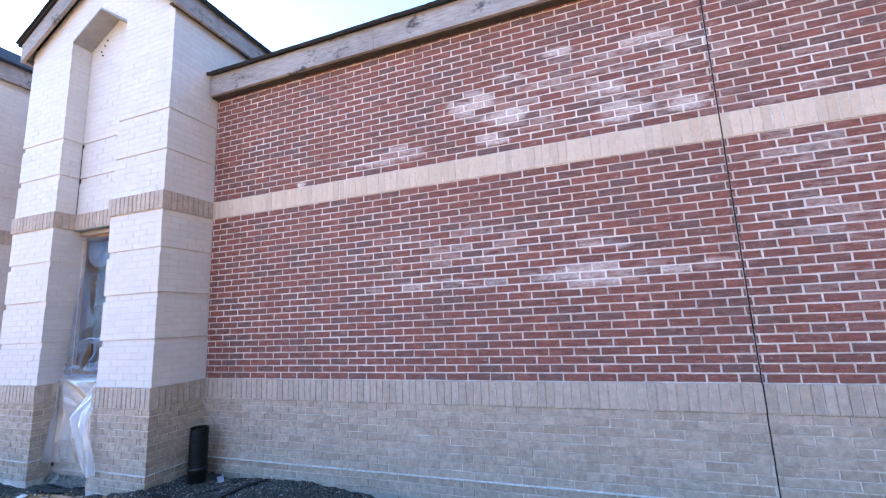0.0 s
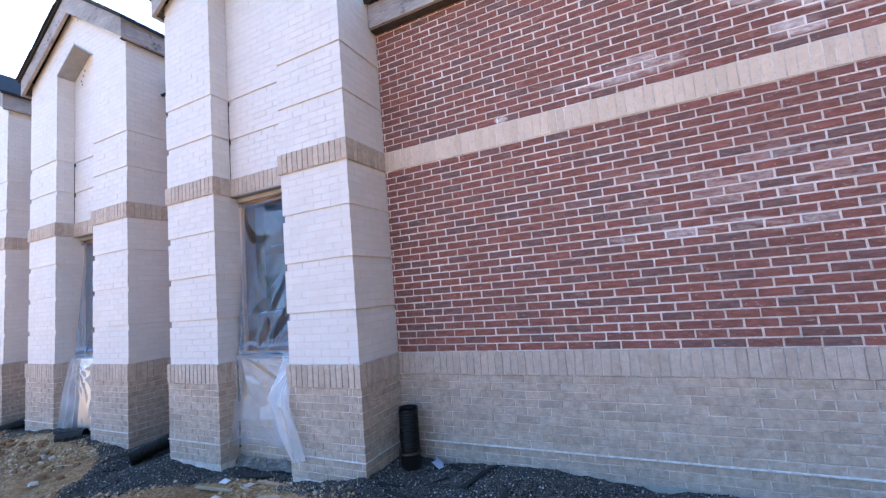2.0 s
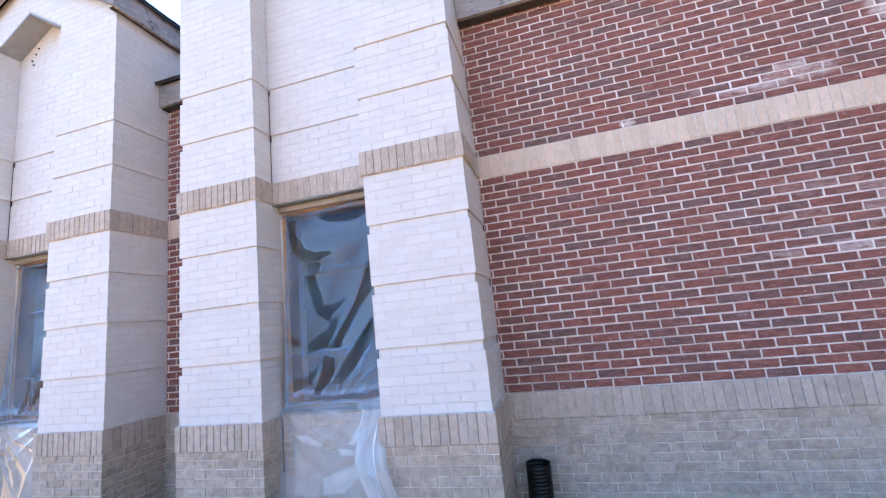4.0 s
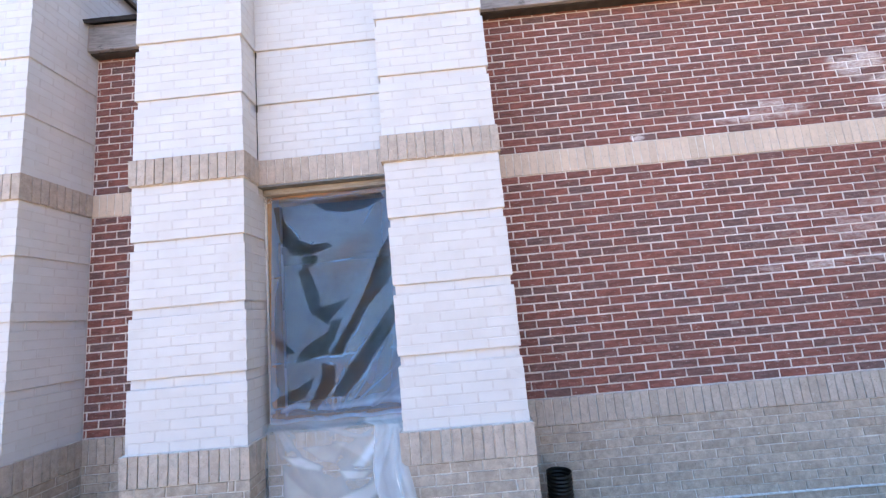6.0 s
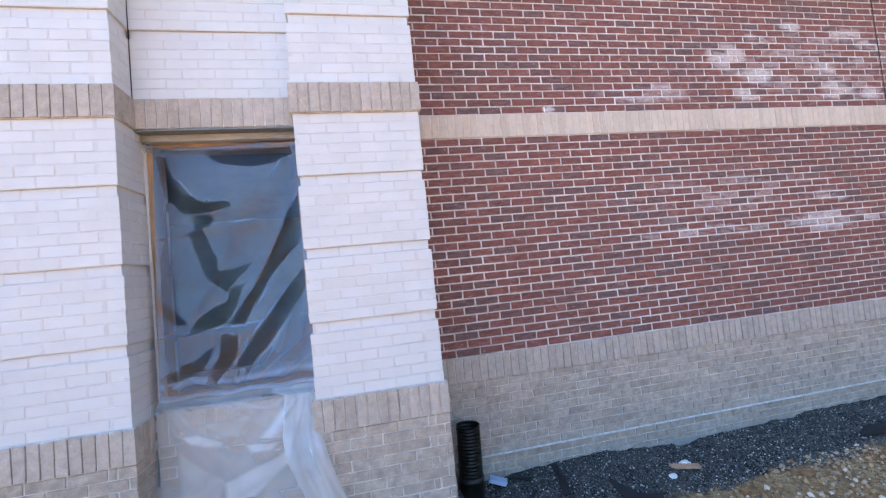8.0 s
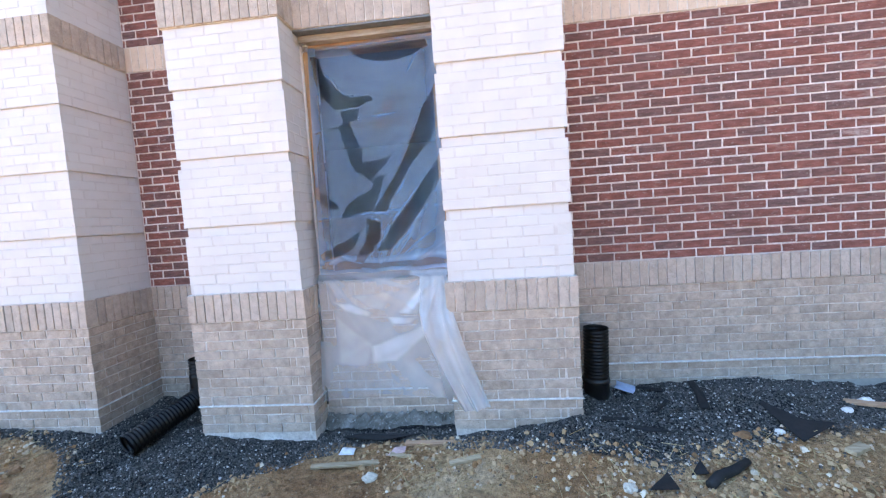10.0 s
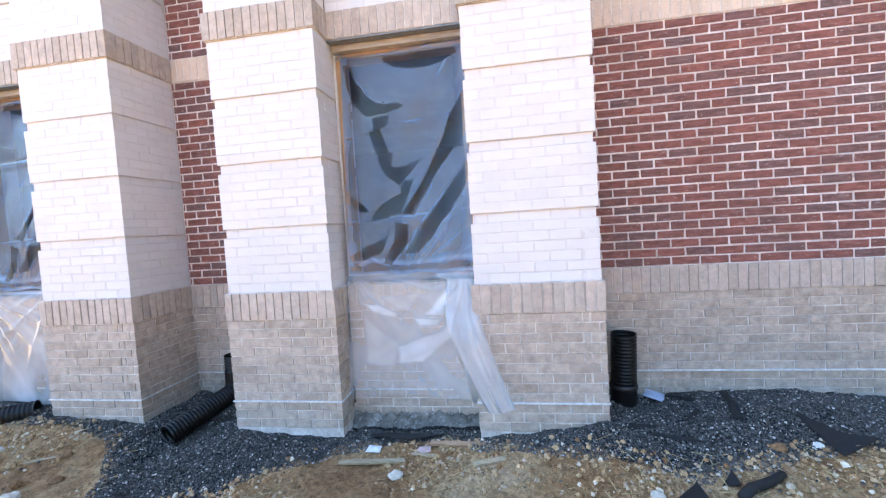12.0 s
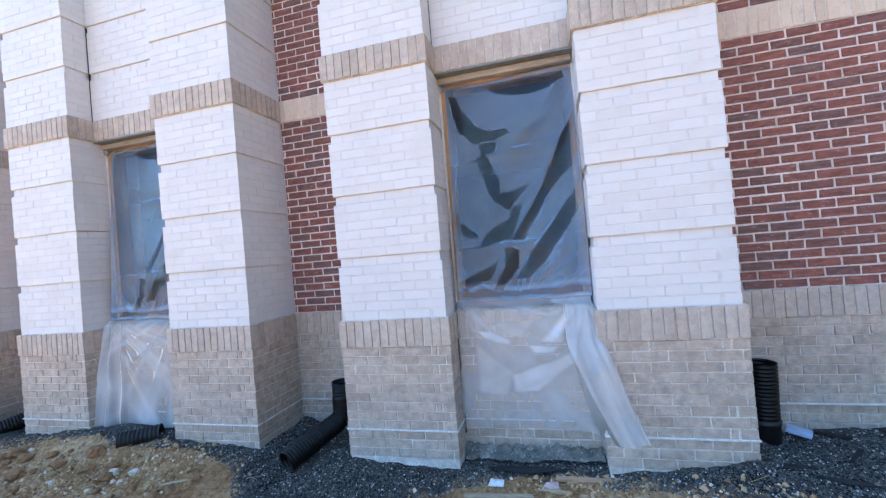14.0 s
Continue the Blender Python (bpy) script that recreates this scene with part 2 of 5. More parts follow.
def ground_material():
    m = Mat("earth_and_gravel", 0.95, spec=0.2)
    at = m.n.new("ShaderNodeAttribute")
    at.attribute_name = "gravel"
    dirt = m.ramp(m.noise(1.7, 6, 0.70), [(0.30, (0.18, 0.090, 0.042)), (0.46, (0.33, 0.185, 0.086)), (0.60, (0.45, 0.295, 0.155)), (0.76, (0.58, 0.43, 0.28))])
    clod = m.ramp(m.noise(26, 8, 0.80), [(0.34, 0.35), (0.50, 0.95), (0.66, 1.5)])
    dirt = m.mix(1.0, dirt, clod, "MULTIPLY")
    grit = m.ramp(m.noise(140, 3, 0.7), [(0.60, 0.0), (0.68, 0.75)])
    dirt = m.mix(grit, dirt, (0.52, 0.43, 0.32))
    vor = m.n.new("ShaderNodeTexVoronoi")
    vor.inputs["Scale"].default_value = 115
    m.l.new(m.pos, vor.inputs["Vector"])
    stone = m.ramp(vor.outputs["Color"], [(0.2, (0.024, 0.024, 0.026)), (0.6, (0.055, 0.055, 0.058)), (0.9, (0.20, 0.20, 0.198))])
    gap = m.ramp(vor.outputs["Distance"], [(0.1, 1.1), (0.75, 0.35)])
    stone = m.mix(1.0, stone, gap, "MULTIPLY")
    dust = m.ramp(m.noise(2.4, 5, 0.7), [(0.50, 0.0), (0.68, 0.40)])
    stone = m.mix(dust, stone, m.mix(1.0, (0.36, 0.33, 0.285), gap, "MULTIPLY"))
    edge = m.math("ADD", at.outputs["Fac"], m.math("MULTIPLY", m.math("SUBTRACT", m.noise(6, 5, 0.7), 0.5), 1.1))
    k = m.ramp(edge, [(0.42, 0.0), (0.58, 1.0)])
    hgt = m.mix(k, m.noise(30, 6, 0.75), gap)
    m.bump(hgt, 1.0, 0.03)
    return m.done(m.mix(k, dirt, stone))


def stone_material(name, tones, scale=60):
    m = Mat(name, 0.85, spec=0.35)
    r = m.geo.outputs["Random Per Island"]
    step = 1.0 / (len(tones) - 1)
    tone = m.ramp(r, [(i * step, c) for i, c in enumerate(tones)])
    return m.done(m.mix(1.0, tone, m.ramp(m.noise(scale, 3, 0.6), [(0.3, 0.75), (0.7, 1.2)]), "MULTIPLY"))


def footing_material():
    """Raw footing concrete: damp, dark, splashed with pale lime."""
    m = Mat("raw_footing", 0.9, spec=0.3)
    tone = m.ramp(m.noise(9, 6, 0.75), [(0.32, (0.085, 0.082, 0.075)), (0.55, (0.20, 0.19, 0.17)), (0.72, (0.36, 0.36, 0.34))])
    splash = m.ramp(m.noise(42, 5, 0.8), [(0.58, 0.0), (0.66, 0.9)])
    m.bump(m.noise(60, 5, 0.75), 0.8, 0.008)
    return m.done(m.mix(splash, tone, (0.66, 0.70, 0.68)))


def leaf_material(name, tones):
    m = Mat(name, 0.6, spec=0.3)
    r = m.geo.outputs["Random Per Island"]
    step = 1.0 / (len(tones) - 1)
    tone = m.ramp(r, [(i * step, c) for i, c in enumerate(tones)])
    tone = m.mix(1.0, tone, m.ramp(m.noise(0.9, 3, 0.6), [(0.3, 0.6), (0.7, 1.35)]), "MULTIPLY")
    m.l.new(tone, m.p.inputs["Base Color"])
    tr = m.n.new("ShaderNodeBsdfTranslucent")
    m.l.new(tone, tr.inputs[0])
    mx = m.n.new("ShaderNodeMixShader")
    mx.inputs[0].default_value = 0.45
    m.l.new(m.p.outputs[0], mx.inputs[1])
    m.l.new(tr.outputs[0], mx.inputs[2])
    m.l.new(mx.outputs[0], m.n["Material Output"].inputs[0])
    return m.m


RED = {False: red_brick("red_brick", False), True: red_brick("red_brick_field", True)}
GREY = {False: grey_brick("grey_brick", False), True: grey_brick("grey_brick_field", True)}
BAND = {False: grey_brick("band_brick", False, -0.25, 1.08, 0.7), True: grey_brick("band_brick_field", True, -0.25, 1.08, 0.7)}
CREAM = {False: grey_brick("cream_brick", False, 0.15, 1.35, 0.3), True: grey_brick("cream_brick_field", True, 0.15, 1.35, 0.3)}
WHITE = {False: white_brick("white_painted_brick", False), True: white_brick("white_painted_field", True)}
MORTAR, GREY_MORTAR, WHITE_JOINT = red_mortar(), grey_mortar(), white_joint()
FASCIA = weathered_wood("weathered_fascia", (0.25, 0.235, 0.24), (0.41, 0.39, 0.40), "x")
FASCIA_Y = weathered_wood("weathered_fascia_side", (0.25, 0.235, 0.24), (0.41, 0.39, 0.40), "y")
RAW_WOOD = weathered_wood("raw_lumber", (0.34, 0.20, 0.10), (0.54, 0.36, 0.21), "z", False)
RAW_WOOD_X = weathered_wood("raw_header_lumber", (0.36, 0.21, 0.125), (0.54, 0.35, 0.225), "x", False)
GREY_WOOD = weathered_wood("grey_header_board", (0.25, 0.22, 0.19), (0.46, 0.42, 0.38), "x", False)
STEEL = plain("lintel_steel", (0.20, 0.21, 0.215), 0.55, 0.4, 0.2)
SHINGLE = plain("asphalt_shingle", (0.022, 0.023, 0.027), 0.95, 0, 0.35, 40, 0.6)
# soffit colour darkened to carry the shadow under the boards
SOFFIT = plain("shaded_soffit", (0.045, 0.040, 0.040), 0.9, 0, 0.3, 10)
LINING = plain("niche_lining", (0.26, 0.28, 0.31), 0.7, 0, 0.15, 8)
BLACK_JOINT = plain("joint_sealant", (0.012, 0.012, 0.013), 0.7, 0, 0.2)
LIME = plain("lime_ledge", (0.62, 0.62, 0.62), 0.8, 0, 0.25, 30, 0.5)
PARGE = plain("parged_base", (0.33, 0.315, 0.29), 0.95, 0, 0.22, 6, 0.6)
CONCRETE = plain("rough_concrete", (0.27, 0.26, 0.245), 0.95, 0, 0.4, 14, 1.0)
FOOTING = footing_material()
PIPE = plain("black_corrugated_plastic", (0.012, 0.012, 0.013), 0.42, 0, 0.2, 20, 0.1, 0.5)
SCRAP = plain("black_membrane", (0.014, 0.014, 0.015), 0.75, 0, 0.3, 30, 0.4)
GALV = plain("galvanised_offcut", (0.55, 0.60, 0.72), 0.4, 0.5, 0.1)
ORANGE = plain("orange_fitting", (0.40, 0.10, 0.04), 0.7)
PALE_WOOD = weathered_wood("split_lumber", (0.30, 0.22, 0.13), (0.55, 0.44, 0.30), "x", False)
# the window film's blue milk colour stands in for mirrored sky
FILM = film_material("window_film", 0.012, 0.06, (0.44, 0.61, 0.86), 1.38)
SHEET = film_material("hanging_film", 0.24, 0.40, (0.86, 0.89, 0.94), 1.12)
GROUND = ground_material()
GRAVEL = stone_material("crushed_stone", [(0.028, 0.027, 0.026), (0.070, 0.067, 0.063), (0.13, 0.124, 0.116), (0.034, 0.033, 0.031), (0.10, 0.096, 0.090), (0.05, 0.048, 0.045), (0.16, 0.152, 0.142), (0.06, 0.057, 0.053), (0.56, 0.54, 0.50)])
CLOD = stone_material("earth_clod", [(0.24, 0.12, 0.053), (0.43, 0.265, 0.135), (0.50, 0.34, 0.19), (0.30, 0.16, 0.072), (0.70, 0.60, 0.46)])
STRAW = stone_material("dry_straw", [(0.40, 0.29, 0.14), (0.52, 0.41, 0.22), (0.30, 0.20, 0.09)])
ROOM = plain("raw_interior", (0.16, 0.15, 0.14), 0.9, 0, 0.2, 2)
BARK = plain("bark", (0.13, 0.10, 0.08), 0.95, 0, 0.4, 6, 0.8)
PALE_BARK = plain("bare_pale_wood", (0.33, 0.27, 0.22), 0.95, 0, 0.3, 6, 0.6)
PINE_LEAF = leaf_material("pine_needles", [(0.055, 0.085, 0.045), (0.085, 0.115, 0.058), (0.12, 0.145, 0.07)])
LIME_LEAF = leaf_material("yellowing_leaves", [(0.05, 0.07, 0.03), (0.09, 0.11, 0.04), (0.27, 0.23, 0.05), (0.07, 0.09, 0.04)])
DARK_LEAF = leaf_material("undergrowth_leaves", [(0.022, 0.038, 0.016), (0.05, 0.075, 0.025), (0.09, 0.11, 0.03)])
BLUE = plain("blue_machine_paint", (0.010, 0.16, 0.48), 0.35, 0, 0.06)
RUBBER = plain("black_rubber", (0.015, 0.015, 0.015), 0.85, 0, 0.2)
DECAL = plain("pale_decal", (0.75, 0.80, 0.85), 0.5, 0, 0.03)


# ---- building blocks ----
def mesh_of(name, verts, faces, mat, smooth=False):
    me = bpy.data.meshes.new(name)
    me.from_pydata([tuple(v) for v in verts], [], [tuple(f) for f in faces])
    me.materials.append(mat)
    if smooth:
        me.polygons.foreach_set("use_smooth", [True] * len(me.polygons))
    me.update()
    return me


def child(name, me, parent, label="", kind=""):
    ob = new(name, me)
    ob.parent = parent
    return tagged(ob, label, "", "", kind)


def part(name, bm, mat, parent=None, label="", smooth=False, kind=""):
    me = bpy.data.meshes.new(name)
    bmesh.ops.recalc_face_normals(bm, faces=bm.faces)
    bm.to_mesh(me)
    bm.free()
    me.materials.append(mat)
    if smooth:
        me.polygons.foreach_set("use_smooth", [True] * len(me.polygons))
    ob = new(name, me)
    ob.parent = parent
    return tagged(ob, label, "", "", kind)


def holder(name, label, category, group="", kind=""):
    return tagged(new(name), label, category, group, kind)


def box(bm, x0, x1, y0, y1, z0, z1, bevel=0.0, m=None):
    r = bmesh.ops.create_cube(bm, size=1.0)
    mat = Matrix.Translation(((x0 + x1) / 2, (y0 + y1) / 2, (z0 + z1) / 2)) @ Matrix.Diagonal((x1 - x0, y1 - y0, z1 - z0, 1))
    bmesh.ops.transform(bm, matrix=(m @ mat) if m else mat, verts=r["verts"])
    if bevel:
        es = list({e for v in r["verts"] for e in v.link_edges})
        bmesh.ops.bevel(bm, geom=es, offset=bevel, segments=2, affect="EDGES", profile=0.6)
    return bm


def boxed(name, dims, mat, parent=None, label="", bevel=0.0, m=None):
    return part(name, box(bmesh.new(), *dims, bevel, m), mat, parent, label)


def prism(bm, poly, y0, y1):
    """A polygon in x and z, drawn out along y."""
    a = [bm.verts.new((x, y0, z)) for x, z in poly]
    b = [bm.verts.new((x, y1, z)) for x, z in poly]
    bm.faces.new(a)
    bm.faces.new(b[::-1])
    for i in range(len(poly)):
        j = (i + 1) % len(poly)
        bm.faces.new((a[j], a[i], b[i], b[j]))
    return bm


def tube(bm, points, radii, sides=12, ridges=0):
    """A tube along points; radii one for each."""
    rings = []
    up = Vector((0.13, 0.27, 1)).normalized()
    for i, p in enumerate(points):
        d = (points[min(i + 1, len(points) - 1)] - points[max(i - 1, 0)]).normalized()
        side = d.cross(up)
        if side.length < 0.1:
            side = d.cross(Vector((1, 0.2, 0)))
        side.normalize()
        u = side.cross(d).normalized()
        rings.append([bm.verts.new(p + radii[i] * (math.cos(a) * side + math.sin(a) * u)) for a in (2 * math.pi * k / sides for k in range(sides))])
    for a, b in zip(rings, rings[1:]):
        for k in range(sides):
            bm.faces.new((a[k], a[(k + 1) % sides], b[(k + 1) % sides], b[k]))
    return rings


# ---- bricks ----
U, C = 0.2032, 0.0677            # brick and joint along a course; height of a course
rng = random.Random(7)
BRICK_CACHE = {}
BRICK_FACES = [(0, 1, 2, 3), (4, 5, 1, 0), (5, 6, 2, 1), (6, 7, 3, 2), (7, 4, 0, 3), (8, 9, 5, 4), (9, 10, 6, 5), (10, 11, 7, 6), (11, 8, 4, 7)]


def brick_verts(w, h, d, ch, v):
    """A brick with worn arrises. Local x along the face, z up, its face at y = 0 looking to -y."""
    r = random.Random(v * 131 + 5)
    j = lambda k: r.uniform(-k, k)
    q = []
    for sx, sz in ((-1, -1), (1, -1), (1, 1), (-1, 1)):
        q.append((sx * (w / 2 - ch) + j(ch * 0.3), j(0.0008), sz * (h / 2 - ch) + j(ch * 0.3)))
    for sx, sz in ((-1, -1), (1, -1), (1, 1), (-1, 1)):
        q.append((sx * w / 2 + j(0.0024), ch, sz * h / 2 + j(0.0018)))
    for sx, sz in ((-1, -1), (1, -1), (1, 1), (-1, 1)):
        q.append((sx * w / 2, d, sz * h / 2))
    return q


class Masonry:
    """Collects the bricks of one wall or bay: single ones as objects, the rest in one mesh a kind."""

    def __init__(self, parent):
        self.parent, self.field, self.count = parent, {}, {}

    def brick(self, kind, mats, centre, turn, w, h, d, ch, single, jut=0.0025):
        v = rng.randrange(4)
        m = Matrix.Translation(centre) @ Matrix.Rotation(turn, 4, "Z")
        m = m @ Matrix.Translation((0, rng.uniform(-jut, jut), rng.uniform(-0.001, 0.001))) @ Matrix.Rotation(rng.uniform(-0.006, 0.006), 4, "Y")
        key = (kind, round(w, 3), round(h, 3), round(d, 3), v)
        if single and self.count.get(kind, 0) < 300:
            self.count[kind] = self.count.get(kind, 0) + 1
            me = BRICK_CACHE.get(key)
            if me is None:
                me = BRICK_CACHE[key] = mesh_of(kind, brick_verts(w, h, d, ch, v), BRICK_FACES, mats[False])
            ob = child(kind, me, self.parent)
            ob.matrix_basis = m
        else:
            vs, fs, _ = self.field.setdefault(kind, ([], [], mats))
            n = len(vs)
            vs += [m @ Vector(q) for q in brick_verts(w, h, d, ch, v)]
            fs += [tuple(n + i for i in f) for f in BRICK_FACES]

    def course(self, kind, mats, a, b, place, turn, z, start=0.0, joint=0.011, depth=0.092, ch=0.004, unit=U, height=C, single=False, jut=0.0025, ends=(0, 0)):
        """One course from a to b along the face; place(s) gives the x, y of a point on it."""
        s = a - start
        while s < b - 0.004:
            lo, hi = max(s, a), min(s + unit, b)
            if hi - lo > 0.016:
                if ends[0] and s <= a:
                    lo -= joint / 2
                if ends[1] and s + unit >= b - 0.02:
                    hi = b + joint / 2
                x, y = place((lo + hi) / 2)
                one = single((lo + hi) / 2, z) if callable(single) else single
                self.brick(kind, mats, (x, y, z + height / 2), turn, hi - lo - joint, height - joint, depth, ch, one, jut)
            s += unit

    def soldiers(self, kind, mats, a, b, place, turn, z, height=3 * C, single=False, jut=0.002):
        n = max(1, round((b - a) / 0.0677))
        w = (b - a) / n
        for i in range(n):
            x, y = place(a + (i + 0.5) * w)
            one = single(a + (i + 0.5) * w, z) if callable(single) else single
            self.brick(kind, mats, (x, y, z + height / 2), turn, w - 0.0065, height - 0.007, 0.092, 0.0025, one, jut)

    def finish(self):
        for kind, (vs, fs, mats) in self.field.items():
            child(kind + "_field", mesh_of(kind + "_field", vs, fs, mats[True]), self.parent, "", "stuff")


# ---- the place in numbers ----
WALL, PIER, NICHE, GLAZE = 3.64, 3.03, 3.25, 3.39      # faces, by their y
LB0, LB1, UB0, UB1 = 0.833, 1.036, 2.864, 3.067        # lower and upper soldier bands
LEDGE = LB0 - 9 * C
EAVE = UB1 + 20 * C
LEFT, RIGHT = -4.2, 2.17
BAY, STEP = 2.66, 3.50                                  # a bay's width, and from bay to bay
BAYS = 4
PITCH = 0.65


# ---- the red wall ----
def wall_stretch(name, x0, x1, label, cuts, near):
    """A stretch of wall: grey base, soldier bands, red field. cuts: movement joints; near: which bricks are objects of their own."""
    w = holder(name, label, "wall", "", "structure")
    bm = bmesh.new()
    box(bm, x0, x1, WALL + 0.005, WALL + 0.3, LB1 - 0.09, EAVE + 0.12)
    part("backing", bm, MORTAR, w, "pinkish lime mortar in recessed joints")
    bm = bmesh.new()
    box(bm, x0, x1, WALL + 0.001, WALL + 0.3, -0.4, LB1 - 0.095)
    part("base_backing", bm, GREY_MORTAR, w, "grey mortar")
    boxed('band_backing', (x0, x1, WALL - 0.007, WALL + 0.0, LB0 + 0.002, LB1 - 0.002), GREY_MORTAR, w)
    boxed('band_backing', (x0, x1, WALL - 0.0005, WALL + 0.003, UB0 + 0.002, UB1 - 0.002), GREY_MORTAR, w)
    ma = Masonry(w)
    edges = [x0] + cuts + [x1]
    place = lambda s: (s, WALL)
    low = lambda s: (s, WALL - 0.006)
    proud = lambda s: (s, WALL - 0.016)
    flush = lambda s: (s, WALL - 0.004)
    for k in range(len(edges) - 1):
        a = edges[k] + (0.001 if k else 0)
        b = edges[k + 1] - (0.001 if k + 2 < len(edges) else 0)
        for i in range(-2, 12):
            z = LB0 - (i + 1) * C
            ma.course("grey_brick", GREY, a, b, low, 0, z, 0.06 if i % 2 else 0.06 + U / 2, 0.008, 0.05, 0.003, single=near) if i >= 0 else None
        ma.soldiers("soldier_brick", BAND, a, b, proud, 0, LB0, single=True)
        for i in range(27):
            ma.course("red_brick", RED, a, b, place, 0, LB1 + i * C, 0.175 if i % 2 == 0 else 0.073, 0.0118, 0.06, single=near)
        ma.soldiers("band_brick", CREAM, a, b, flush, 0, UB0, single=True)
        for i in range(20):
            ma.course("red_brick", RED, a, b, place, 0, UB1 + i * C, 0.175 if i % 2 == 0 else 0.073, 0.0118, 0.06, single=near)
    ma.finish()
    for x in cuts:
        for y0, z0, z1 in ((WALL - 0.002, LEDGE + 0.01, LB0), (WALL - 0.013, LB0, LB1), (WALL + 0.001, LB1, UB0), (WALL - 0.002, UB0, UB1), (WALL + 0.001, UB1, EAVE)):
            boxed("movement_joint", (x - 0.0045, x + 0.0045, y0, WALL + 0.02, z0, z1), BLACK_JOINT, w, "black sealant joint")
    boxed("lime_ledge", (x0, x1, WALL - 0.022, WALL + 0.02, LEDGE - 0.005, LEDGE + 0.005), LIME, w, "thin whitish ledge above the ground", 0.002)
    bm = bmesh.new()
    box(bm, x0, x1, WALL - 0.012, WALL + 0.02, -0.4, 0.045)
    part("parged_foot", bm, PARGE, w, "rough parged foot of the wall")
    return w


near_wall = lambda s, z: s < -1.95 and z < UB0
wall_stretch("wall_north", LEFT, RIGHT, "red brick wall with pale soldier bands and grey brick base", [1.04], near_wall)
for i in range(BAYS - 1):
    wall_stretch("wall_between_bays", LEFT - BAY - i * STEP - (STEP - BAY), LEFT - BAY - i * STEP,
                 "narrow red brick wall set back between two white bays", [], lambda s, z: i == 0 and z < UB1)


